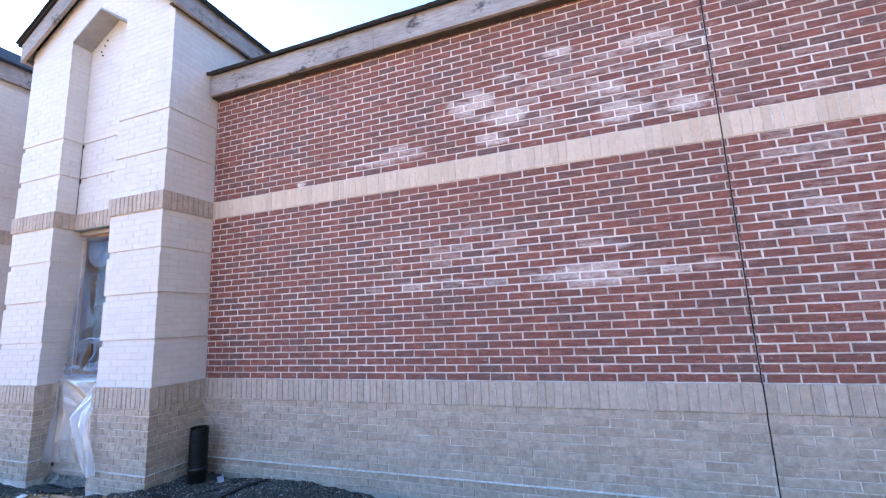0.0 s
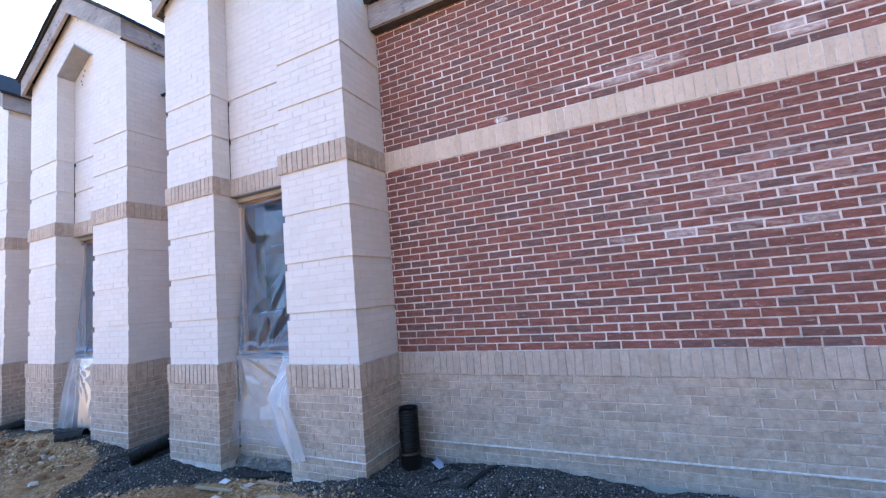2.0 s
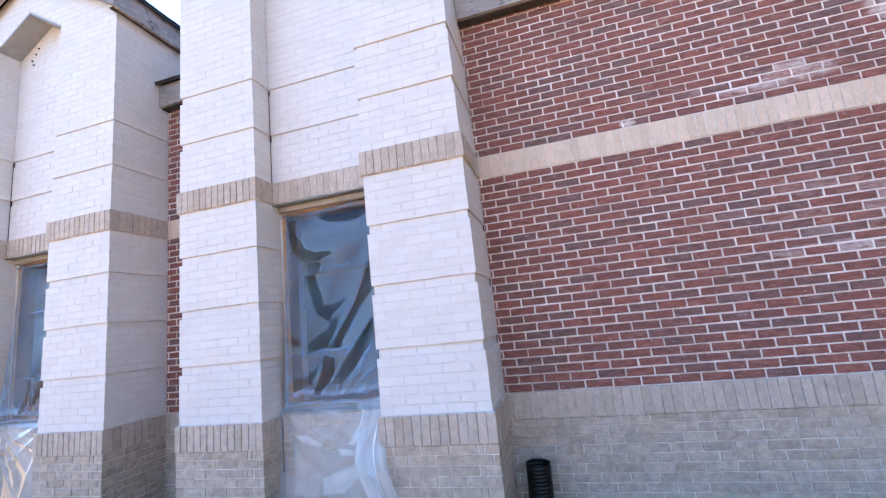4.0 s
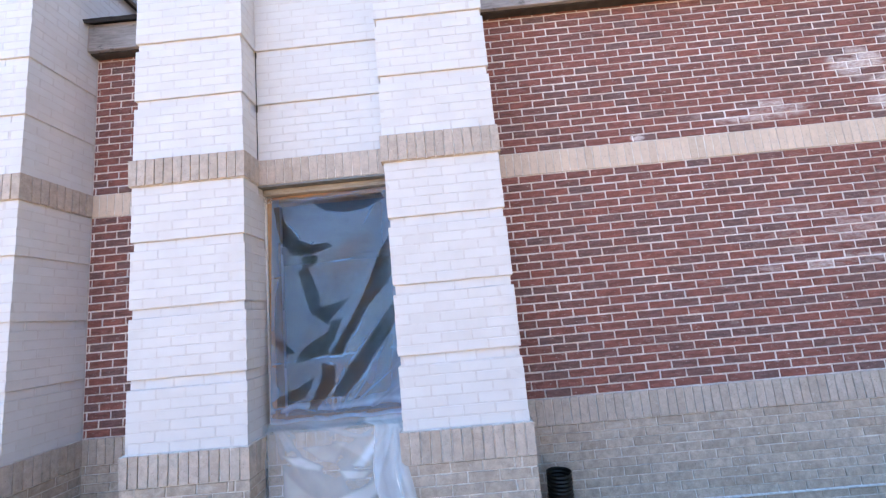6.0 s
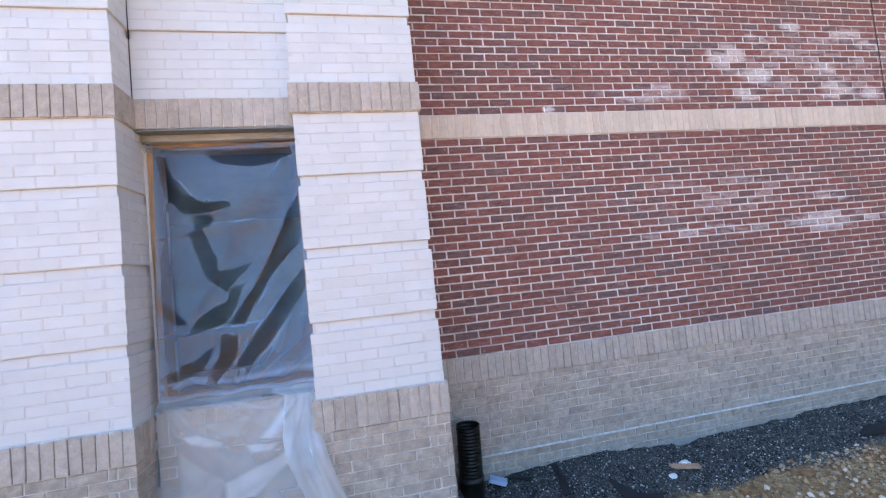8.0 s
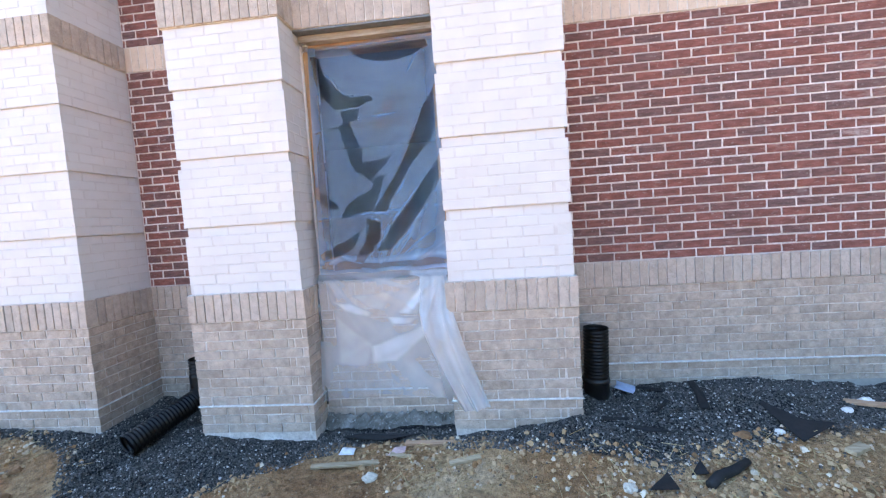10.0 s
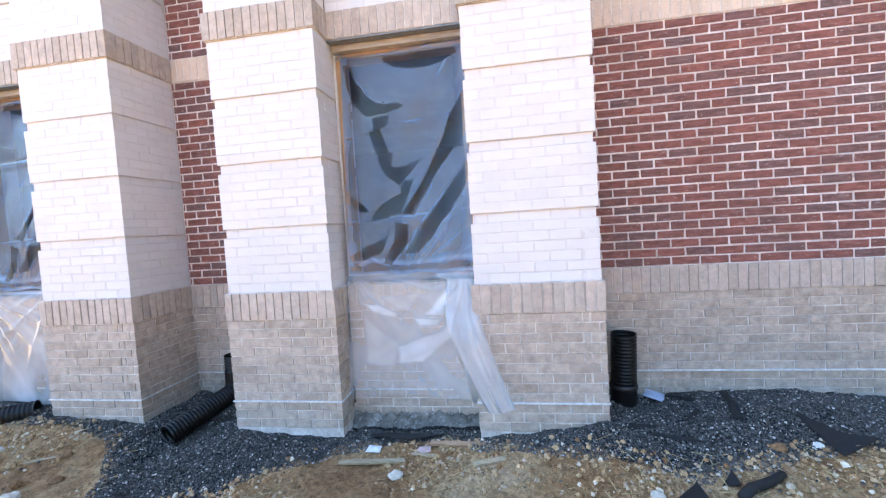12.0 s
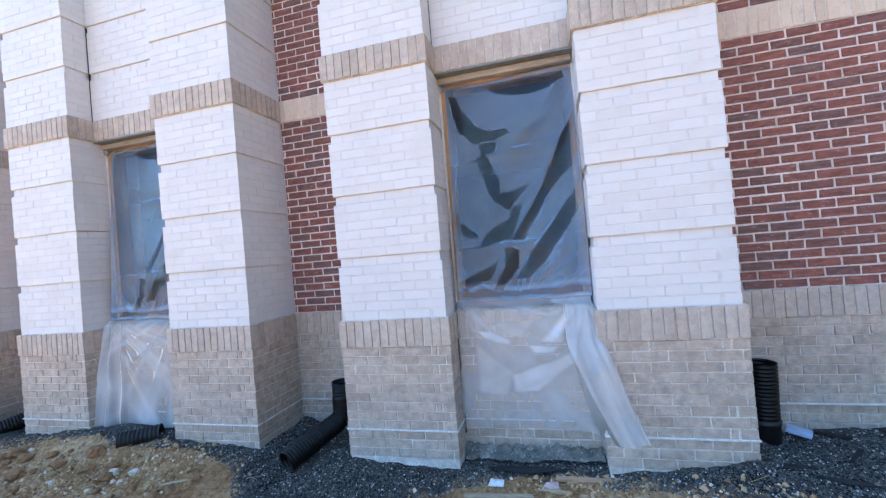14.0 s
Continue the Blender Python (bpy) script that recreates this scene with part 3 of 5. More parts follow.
# ---- gabled bays ----
def bay(x_right, singles):
    xr, xl = x_right, x_right - BAY
    c, half, inner = (xr + xl) / 2, BAY / 2, 0.508
    w = holder("gabled_bay", "white painted brick bay with two piers, niche and gable", "bay wall", "gabled bays", "structure")
    ma = Masonry(w)
    wall_top = lambda dx: 5.36 + PITCH * (half - abs(dx))
    niche_top = lambda dx: 5.33 + PITCH * (inner - abs(dx))

    # face profile of a pier from the ground up: z, height, offset, joint depth
    rows, z = [], LEDGE - 3 * C
    for i in range(12):
        rows.append((z, C, 0.016, "grey"))
        z += C
    rows.append((z, 3 * C, 0.024, "band"))
    z = LB1
    for i in range(27):
        rows.append((z, C, -0.015 if i in (6, 13, 20) else 0.0, "white"))
        z += C
    rows.append((UB0, 3 * C, 0.020, "band"))
    z = UB1
    i = 0
    while z + C < wall_top(0):
        rows.append((z, C, -0.015 if i in (6, 13) else 0.0, "white"))
        z += C
        i += 1
    recess = {round(r[0], 3) for r in rows if r[2] < 0}
    depth_of = {"grey": 0.006, "band": 0.010, "white": 0.0017}
    core_mat = {"grey": GREY_MORTAR, "band": GREY_MORTAR, "white": WHITE_JOINT}

    # solid cores of the two piers, course by course where the face steps
    for x0, x1 in ((xl, c - inner), (c + inner, xr)):
        for what in ("grey", "white"):
            bm = bmesh.new()
            run = None
            spans = []
            for z0, h, off, kind in rows:
                if z0 > 5.3:
                    break
                group = "white" if kind == "white" else "grey"
                if run and run[2] == (off, kind):
                    run[1] = z0 + h
                else:
                    run = [z0, z0 + h, (off, kind)]
                    spans.append((run, group))
            for (z0, z1, (off, kind)), group in spans:
                if group == what:
                    g = off - depth_of[kind]
                    box(bm, x0 - g, x1 + g, PIER - g, WALL + 0.05 + g * 0.1, z0 - (0.4 if z0 < 0.1 else 0), z1)
            part("pier_core", bm, core_mat[what], w, "white painted joints" if what == "white" else "grey mortar")
    # gable over the niche
    bm = bmesh.new()
    g = 0.0017
    zt = max(r[0] + r[1] for r in rows if r[0] <= 5.3)
    prism(bm, [(xl + g, zt), (c - inner - g, zt), (c - inner - g, niche_top(inner)), (c, niche_top(0)), (c + inner + g, niche_top(inner)), (c + inner + g, zt),
               (xr - g, zt), (xr - g, wall_top(half)), (c, wall_top(0)), (xl + g, wall_top(half))], PIER + g, WALL + 0.04)
    part("gable_core", bm, WHITE_JOINT, w, "white painted joints")
    # flank walls behind the piers, up into the roof
    for x0, x1 in ((xl + g, xl + 0.2), (xr - 0.2, xr - g)):
        boxed("flank_core", (x0, x1, WALL + 0.05, 5.6, EAVE - 0.3, 5.36), WHITE_JOINT, w, "white painted joints")

    # bricks
    near = lambda zz, side: singles and zz < UB0 and side
    n_grey = n_white = 0
    for k, (z0, h, off, kind) in enumerate(rows):
        mats = {"grey": GREY, "band": BAND, "white": WHITE}[kind]
        name = {"grey": "grey_brick", "band": "soldier_brick", "white": "white_brick"}[kind]
        jd = {"grey": 0.008, "band": 0.008, "white": 0.008}[kind]
        ch = 0.0022 if kind == "white" else 0.003
        odd = k % 2
        front = lambda s: (s, PIER - off)
        zm = z0 + h
        lim = half - max(0.0, (zm - 5.36) / PITCH) if zm > 5.36 else half
        inn = inner if zm < 5.33 else inner - max(0.0, z0 - 5.33) / PITCH
        for x0, x1 in ((xl, c - inner), (c + inner, xr)):
            if kind == "band":
                ma.soldiers(name, mats, x0 - off, x1 + off, front, 0, z0, single=singles)
                side_r = lambda s: (x1 + off, s)
                side_l = lambda s: (x0 - off, s)
                ma.soldiers(name, mats, PIER - off + 0.095, WALL - 0.01, side_r, radians(90), z0, single=singles) if x1 == xr else ma.soldiers(name, mats, PIER - off + 0.095, GLAZE - 0.02, side_r, radians(90), z0, single=singles)
                if x0 == xl:
                    ma.soldiers(name, mats, PIER - off + 0.095, WALL - 0.01, side_l, radians(-90), z0)
                else:
                    ma.soldiers(name, mats, PIER - off + 0.095, GLAZE - 0.02, side_l, radians(-90), z0)
                continue
            if zm > 5.33:
                continue
            e = 0.1 if odd else 0.0
            ma.course(name, mats, x0 - off + e, x1 + off - e, front, 0, z0, 0.0, jd, 0.092, ch, height=h, single=near(z0, True), jut=0.0012, ends=(not odd, not odd))
            s0 = PIER - off + (0.0 if odd else 0.1)
            for xs, turn, outer in ((x1 + off, 90, x1 == xr), (x0 - off, -90, x0 == xl)):
                s1 = WALL - 0.004 if outer else (NICHE if z0 > UB1 else GLAZE - 0.02)
                if not outer and z0 < LB1:
                    s1 = NICHE
                if outer and z0 > EAVE:
                    s1 = WALL + 0.9
                pl = lambda s: (xs, s)
                ma.course(name, mats, s0, s1, pl, radians(turn), z0, 0.0, jd, 0.092, ch, height=h, single=near(z0, outer and turn == 90), jut=0.0012, ends=(odd, 0))
        if zm > 5.33 and kind == "white":
            e = 0.1 if odd else 0.0
            spans = [(c - lim + 0.01, c + lim - 0.01)] if inn <= 0.02 else [(c - lim + 0.01, c - inn), (c + inn, c + lim - 0.01)]
            for a, b in spans:
                ma.course(name, mats, a, b, front, 0, z0, (U / 2 if odd else 0.0) + (a - (xl)) % U, jd, 0.092, ch, height=h, jut=0.0012)
        # niche back wall
        if kind == "white" and z0 >= UB1:
            lo, hi = c - inner + 0.003, c + inner - 0.003
            if zm > 5.33:
                lo, hi = c - max(inn, 0.0), c + max(inn, 0.0)
            if hi - lo > 0.05:
                back = lambda s: (s, NICHE - off)
                ma.course(name, mats, lo, hi, back, 0, z0, U / 2 if odd else 0.0, jd, 0.05, ch, height=h, jut=0.0012)
        if kind == "grey":
            base = lambda s: (s, NICHE)
            ma.course(name, mats, c - inner + 0.02, c + inner - 0.02, base, 0, z0, U / 2 if odd else 0.0, jd, 0.06, ch, height=h, single=near(z0, True))
    back = lambda s: (s, NICHE - 0.012)
    ma.soldiers("soldier_brick", BAND, c - inner + 0.012, c + inner - 0.012, back, 0, UB0, single=singles)
    ma.soldiers("soldier_brick", BAND, c - inner + 0.02, c + inner - 0.02, lambda s: (s, NICHE), 0, LB0, single=singles)
    ma.finish()

    # backing of the niche, above and below the window
    bm = bmesh.new()
    z0 = UB1
    for zz in sorted(recess) + [99]:
        if zz < UB1:
            continue
        top = min(zz, niche_top(0) + 0.1)
        box(bm, c - inner - 0.01, c + inner + 0.01, NICHE + 0.0017, WALL + 0.03, z0, top)
        if zz < 90:
            box(bm, c - inner - 0.01, c + inner + 0.01, NICHE + 0.019, WALL + 0.03, zz, zz + C)
            z0 = zz + C
    part("niche_back", bm, WHITE_JOINT, w, "white painted joints")
    boxed("band_backing", (c - inner - 0.01, c + inner + 0.01, NICHE - 0.006, WALL + 0.03, UB0 + 0.002, UB1), GREY_MORTAR, w)
    bm = bmesh.new()
    box(bm, c - inner - 0.01, c + inner + 0.01, NICHE + 0.004, WALL + 0.03, 0.0, LB1 - 0.01)
    part("base_backing", bm, GREY_MORTAR, w, "grey mortar")
    boxed("sill", (c - inner + 0.022, c + inner - 0.022, NICHE + 0.01, WALL + 0.03, LB1 - 0.008, LB1 + 0.012), CONCRETE, w, "rough mortar window sill", 0.004)
    # sloping lining of the niche's top
    for sgn in (-1, 1):
        bm = bmesh.new()
        t = 0.02
        prism(bm, [(c + sgn * (inner - 0.002), niche_top(inner) - t), (c, niche_top(0) - t), (c, niche_top(0) + 0.004), (c + sgn * (inner - 0.002), niche_top(inner) + 0.004)], PIER - 0.004, NICHE - 0.002)
        part("niche_lining", bm, LINING, w, "grey lining board under the niche top")
    # open dark joints where the niche meets the piers, and a few anchor holes under its top
    for x in (c - inner, c + inner):
        sgn = 1 if x < c else -1
        boxed("corner_joint", (min(x, x + sgn * 0.004), max(x, x + sgn * 0.004), NICHE - 0.004, NICHE + 0.012, UB0, 4.0), BLACK_JOINT, w, "open dark corner joint")
        boxed("corner_joint", (min(x + sgn * 0.016, x + sgn * 0.026), max(x + sgn * 0.016, x + sgn * 0.026), NICHE - 0.014, NICHE + 0.012, 0.12, LB1 - 0.01), BLACK_JOINT, w, "open dark corner joint")
    for dx, dz in ((-0.30, 5.26), (-0.24, 5.33), (-0.27, 5.20), (-0.20, 5.40)):
        bm = bmesh.new()
        bmesh.ops.create_cone(bm, segments=10, radius1=0.010, radius2=0.010, depth=0.02, cap_ends=True, matrix=Matrix.Translation((c + dx, NICHE - 0.003, dz)) @ Matrix.Rotation(radians(90), 4, "X"))
        part("anchor_hole", bm, BLACK_JOINT, w)
    # thin ledges near the ground
    for x0, x1 in ((xl, c - inner), (c + inner, xr)):
        boxed("lime_ledge", (x0 - 0.024, x1 + 0.024, PIER - 0.026, WALL - 0.03, LEDGE - 0.005, LEDGE + 0.005), LIME, w, "thin whitish ledge above the ground", 0.002)
    boxed("lime_ledge", (c - inner + 0.03, c + inner - 0.03, NICHE - 0.008, NICHE + 0.02, LEDGE - 0.005, LEDGE + 0.005), LIME, w, "thin whitish ledge above the ground", 0.002)
    # rough concrete foot under the window
    bm = bmesh.new()
    bmesh.ops.create_grid(bm, x_segments=90, y_segments=24, size=0.5)
    for v in bm.verts:
        u, t = v.co.x + 0.5, v.co.y + 0.5
        n = noise.fractal(Vector((u * 14 + xr, t * 6, 1.3)), 0.6, 2.1, 5)
        v.co = Vector((c - inner + 0.02 + u * (2 * inner - 0.04), NICHE - 0.025 - 0.07 * (1 - t) + 0.035 * n, -0.15 + 0.150 * t + 0.022 * n * (t > 0.4)))
    bmesh.ops.solidify(bm, geom=bm.faces[:], thickness=-0.05)
    part("concrete_foot", bm, FOOTING, w, "broken rough concrete foot", False)

    # roof of the bay
    rf = holder("gable_roof", "small shingled gable roof with weathered wooden fascia boards", "roof", "gable roofs", "structure")
    out, fy, th = 0.085, PIER - 0.10, 0.335
    top = lambda dx: 5.505 + PITCH * (half + out + 0.03 - abs(dx))
    for sgn in (-1, 1):
        e = half + out
        bm = bmesh.new()
        prism(bm, [(c, top(0) - 0.045), (c + sgn * e, top(e) - 0.045), (c + sgn * e, top(e) - th + 0.03), (c, top(0) - th - 0.02)], fy, fy + 0.038)
        part("rake_board", bm, FASCIA, rf, "weathered grey rake board")
        boxed("eave_board", (min(c + sgn * (e - 0.038), c + sgn * e), max(c + sgn * (e - 0.038), c + sgn * e), fy + 0.04, 5.2, top(e) - th + 0.03, top(e) - 0.05), FASCIA_Y, rf, "weathered grey eave board", 0.003)
        bm = bmesh.new()
        prism(bm, [(c, top(0) - 0.05), (c + sgn * (e + 0.04), top(e + 0.04) - 0.05), (c + sgn * (e + 0.04), top(e + 0.04) - 0.015), (c, top(0) - 0.015)], fy - 0.03, 6.4)
        part("roof_deck", bm, SHINGLE, rf, "dark asphalt shingles")
        for kx in range(6):
            bm = bmesh.new()
            a, b = kx * (e + 0.05) / 6, (kx + 1) * (e + 0.05) / 6 - 0.004
            dz = rng.uniform(0, 0.008)
            prism(bm, [(c + sgn * a, top(a) - 0.014), (c + sgn * b, top(b) - 0.014), (c + sgn * b, top(b) + 0.002 + dz), (c + sgn * a, top(a) + 0.006 + dz)], fy - 0.045 - rng.uniform(0, 0.012), fy + 0.26)
            part("shingle", bm, SHINGLE, rf)
        for ky in range(8):
            y0 = fy + 0.02 + ky * 0.305
            boxed("shingle", (min(c + sgn * (e - 0.2), c + sgn * (e + 0.055)), max(c + sgn * (e - 0.2), c + sgn * (e + 0.055)), y0, y0 + 0.30, -0.006, 0.006 + rng.uniform(0, 0.006)), SHINGLE, rf, "", 0,
                  Matrix.Translation((c + sgn * e, 0, top(e) - 0.006)) @ Matrix.Rotation(math.atan(PITCH) * sgn, 4, "Y") @ Matrix.Translation((-(c + sgn * e), 0, 0)))
        bm = bmesh.new()
        prism(bm, [(c + sgn * (half - 0.02), top(e) - th + 0.045), (c + sgn * (e - 0.04), top(e) - th + 0.045), (c + sgn * (e - 0.04), top(e) - th + 0.06), (c + sgn * (half - 0.02), top(e) - th + 0.06)], fy + 0.04, 5.0)
        part("soffit", bm, SOFFIT, rf, "dark narrow soffit")
    return c, inner


def window(n, c, inner):
    w = holder("window_%d" % n, "tall window opening framed in raw lumber, still without glass", "window", "", "structure")
    lo, hi = c - inner + 0.008, c + inner - 0.008
    boxed("steel_lintel", (c - inner - 0.005, c + inner + 0.005, NICHE - 0.010, GLAZE + 0.1, UB0 - 0.014, UB0 - 0.002), STEEL, w, "grey steel lintel", 0.002)
    boxed("header_trim", (lo, hi, NICHE + 0.06, GLAZE + 0.1, UB0 - 0.062, UB0 - 0.016), GREY_WOOD, w, "greyish header board", 0.003)
    boxed("head_jamb", (lo + 0.03, hi - 0.03, GLAZE - 0.015, GLAZE + 0.13, UB0 - 0.105, UB0 - 0.063), RAW_WOOD_X, w, "raw orange lumber head", 0.004)
    for sgn, x in ((1, lo), (-1, hi)):
        boxed("side_jamb", (min(x, x + sgn * 0.042), max(x, x + sgn * 0.042), GLAZE - 0.02, GLAZE + 0.13, LB1 + 0.06, UB0 - 0.066), RAW_WOOD, w, "raw orange lumber jamb", 0.004)
        boxed("joint_foam", (min(x - sgn * 0.012, x + sgn * 0.006), max(x - sgn * 0.012, x + sgn * 0.006), GLAZE - 0.035, GLAZE - 0.018, LB1 + 0.06, UB0 - 0.066), WHITE_JOINT, w, "mortar smear beside the jamb", 0.003)
    boxed("rough_sill", (lo + 0.04, hi - 0.04, GLAZE - 0.015, GLAZE + 0.13, LB1 + 0.014, LB1 + 0.062), RAW_WOOD_X, w, "raw lumber sill under the film", 0.004)
    return w


# dark reflections drawn into the film: corners as shares of the opening's width and height
DARK_SWOOSH = [(0.02, 0.96), (0.09, 0.95), (0.145, 0.87), (0.235, 0.79), (0.33, 0.76), (0.48, 0.757), (0.52, 0.735), (0.345, 0.715), (0.205, 0.72), (0.10, 0.775), (0.045, 0.86)]
DARK_KNOT = [(0.255, 0.71), (0.385, 0.705), (0.37, 0.66), (0.25, 0.655)]
DARK_ELBOW = [(0.21, 0.65), (0.31, 0.655), (0.34, 0.57), (0.395, 0.525), (0.39, 0.475), (0.50, 0.49), (0.635, 0.505), (0.515, 0.44), (0.455, 0.393), (0.33, 0.446), (0.275, 0.51)]
DARK_BAND = [(0.97, 0.80), (0.87, 0.667), (0.72, 0.50), (0.60, 0.38), (0.44, 0.262), (0.55, 0.255), (0.62, 0.333), (0.755, 0.452), (0.94, 0.571), (1.0, 0.655)]
DARK_LOW_BAND = [(1.0, 0.50), (0.87, 0.405), (0.68, 0.262), (0.47, 0.095), (0.585, 0.095), (0.745, 0.20), (0.905, 0.31), (0.99, 0.393)]
DARK_TAIL = [(0.48, 0.41), (0.565, 0.417), (0.50, 0.333), (0.44, 0.262), (0.40, 0.262), (0.45, 0.357)]
DARK_FAN = [(0.255, 0.298), (0.465, 0.363), (0.405, 0.262), (0.215, 0.238)]
DARK_EDGE = [(0.0, 0.38), (0.19, 0.298), (0.20, 0.28), (0.11, 0.286), (0.0, 0.333)]
DARK_FOOT = [(0.39, 0.232), (0.50, 0.214), (0.49, 0.143), (0.36, 0.048), (0.29, 0.048), (0.385, 0.143)]
DARK_CORNER = [(0.02, 0.085), (0.34, 0.18), (0.29, 0.107), (0.05, 0.04)]
DARK_SWAG = [(0.33, 0.976), (0.92, 0.995), (0.945, 0.957), (0.80, 0.912), (0.64, 0.90), (0.48, 0.92), (0.37, 0.95)]
NEAR_FILM = [DARK_SWOOSH, DARK_KNOT, DARK_ELBOW, DARK_BAND, DARK_LOW_BAND, DARK_TAIL, DARK_FAN, DARK_EDGE, DARK_FOOT, DARK_CORNER, DARK_SWAG]
FAR_FILM = [DARK_BAND, DARK_LOW_BAND, DARK_FOOT, DARK_SWAG]


def inside_by(poly, s, t):
    """Distance of a point inside a patch's outline; negative outside."""
    d, hit = 9.0, False
    for (s0, t0), (s1, t1) in zip(poly, poly[1:] + poly[:1]):
        ds, dt = s1 - s0, (t1 - t0) * 1.9
        k = min(1, max(0, ((s - s0) * ds + (t - t0) * 1.9 * dt) / (ds * ds + dt * dt)))
        d = min(d, math.hypot(s - s0 - k * ds, (t - t0) * 1.9 - k * dt))
        if (t0 > t) != (t1 > t) and s < s0 + (t - t0) / (t1 - t0) * (s1 - s0):
            hit = not hit
    return d if hit else -d


def window_film(c, inner, patches, sheen):
    """The film over the opening, with sagging folds, tacked to the lumber."""
    nx, nz = 130, 230
    x0, x1, z0, z1 = c - inner + 0.052, c + inner - 0.012, LB1 + 0.07, UB0 - 0.085
    vs, fs = [], []
    for j in range(nz + 1):
        t = j / nz
        for i in range(nx + 1):
            s = i / nx
            x = x0 + s * (x1 - x0)
            z = z0 + t * (z1 - z0)
            tight = min(1, 6 * s, 6 * (1 - s), 8 * t, 10 * (1 - t))
            d = 0.035 * noise.noise(Vector((s * 1.5 + c, t * 2.2, 4.1)))
            # long slanting folds, from the upper right down to the left
            q = s * 0.87 - t * 0.83
            f1 = 1 - abs(noise.noise(Vector((q * 3.0 + c, t * 0.7 + s * 0.4, 2.0)))) * 2.2
            f2 = 1 - abs(noise.noise(Vector((q * 9.0 - c, t * 1.1 + s * 0.6, 6.0)))) * 2.2
            d += (0.022 * max(0, f1) ** 2 + 0.006 * max(0, f2) ** 3) * (0.35 + 0.65 * s) * (0.3 + 0.7 * min(1, max(0, 1.25 - t + 0.6 * (s - 0.5))))
            # fan of creases rising from the sill
            a = math.atan2(t + 0.05, s - 0.45)
            d += 0.018 * max(0, 1 - 2.4 * abs(noise.noise(Vector((a * 5, math.hypot(t, s - 0.45) * 1.4, c))))) ** 2 * max(0, 1 - 1.8 * t)
            # swags hanging under the head
            sag = (1 - t) * 7 - 0.9 * math.sin(math.pi * s)
            d += 0.022 * math.exp(-(sag ** 2)) + 0.014 * math.exp(-((sag - 0.9) ** 2) * 3)
            # small crisp creases
            d += 0.004 * max(0, 1 - 4 * abs(noise.noise(Vector((s * 4 + t * 2.5 + c, t * 5 - s * 2, 31.0))))) + 0.003 * max(0, 1 - 4 * abs(noise.noise(Vector((s * 9 - t * 4, t * 7 + c, 37.0)))))
            # fold lines from the packing
            d += 0.006 * math.exp(-((t - 0.64 - 0.03 * s) * 60) ** 2) + 0.006 * math.exp(-((t - 0.24 + 0.02 * s) * 60) ** 2)
            vs.append((x, GLAZE - 0.020 - 0.125 * (1 - t) - d * tight, z - 0.02 * (1 - tight) * (1 - t) * math.sin(s * 19) * 0.3 - (0.018 * math.sin(s * 3.1) if j == nz else 0)))
    for j in range(nz):
        for i in range(nx):
            k = j * (nx + 1) + i
            fs.append((k, k + 1, k + nx + 2, k + nx + 1))
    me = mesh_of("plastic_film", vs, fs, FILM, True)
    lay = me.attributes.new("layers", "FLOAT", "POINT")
    thick = []
    for j in range(nz + 1):
        for i in range(nx + 1):
            s, t = i / nx, j / nz
            rim = max(0, 1 - s / 0.09, 1 - (1 - s) / 0.10) * (0.6 + 0.4 * noise.noise(Vector((s * 9, t * 6, c))))
            low = max(0, 1 - t / 0.10) * 0.8
            # dark reflections painted by thinning the veil, with bright lips like fold highlights
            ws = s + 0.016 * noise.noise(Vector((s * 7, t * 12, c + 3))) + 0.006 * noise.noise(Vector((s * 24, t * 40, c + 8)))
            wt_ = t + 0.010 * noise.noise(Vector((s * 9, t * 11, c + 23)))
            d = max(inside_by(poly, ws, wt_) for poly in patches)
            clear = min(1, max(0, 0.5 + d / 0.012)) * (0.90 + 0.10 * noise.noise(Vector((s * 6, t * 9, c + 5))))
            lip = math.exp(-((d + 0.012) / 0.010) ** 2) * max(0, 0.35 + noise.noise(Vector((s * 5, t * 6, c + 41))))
            # crease highlights painted as extra veil
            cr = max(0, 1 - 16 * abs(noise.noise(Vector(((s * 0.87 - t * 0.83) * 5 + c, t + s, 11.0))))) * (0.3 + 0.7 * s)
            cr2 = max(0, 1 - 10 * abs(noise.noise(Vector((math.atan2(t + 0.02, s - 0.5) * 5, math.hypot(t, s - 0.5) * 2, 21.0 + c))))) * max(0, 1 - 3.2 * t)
            # pale veil that stands in for the sky's reflection
            sky_sheen = sheen + 0.08 * noise.noise(Vector((s * 2, t * 3, 17 + c))) + 0.05 * max(0, 0.5 - t) - 0.05 * abs(s - 0.55)
            # packing folds: a bright and a dark line painted along each
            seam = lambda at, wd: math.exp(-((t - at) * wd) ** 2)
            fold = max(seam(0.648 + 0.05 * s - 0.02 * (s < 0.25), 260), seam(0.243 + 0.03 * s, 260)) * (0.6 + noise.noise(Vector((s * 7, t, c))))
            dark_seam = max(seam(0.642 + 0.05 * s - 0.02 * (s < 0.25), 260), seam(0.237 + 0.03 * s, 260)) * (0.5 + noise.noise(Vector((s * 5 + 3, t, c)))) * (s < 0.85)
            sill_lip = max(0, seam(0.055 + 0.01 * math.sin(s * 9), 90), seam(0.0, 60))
            value = sky_sheen * (1 - 0.96 * clear) * (1 - 0.8 * max(0, dark_seam)) * (1 - 0.7 * seam(0.027, 60))
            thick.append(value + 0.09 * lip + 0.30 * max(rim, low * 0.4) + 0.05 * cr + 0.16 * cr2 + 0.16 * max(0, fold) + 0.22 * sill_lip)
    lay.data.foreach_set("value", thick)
    ob = new("plastic_film", me)
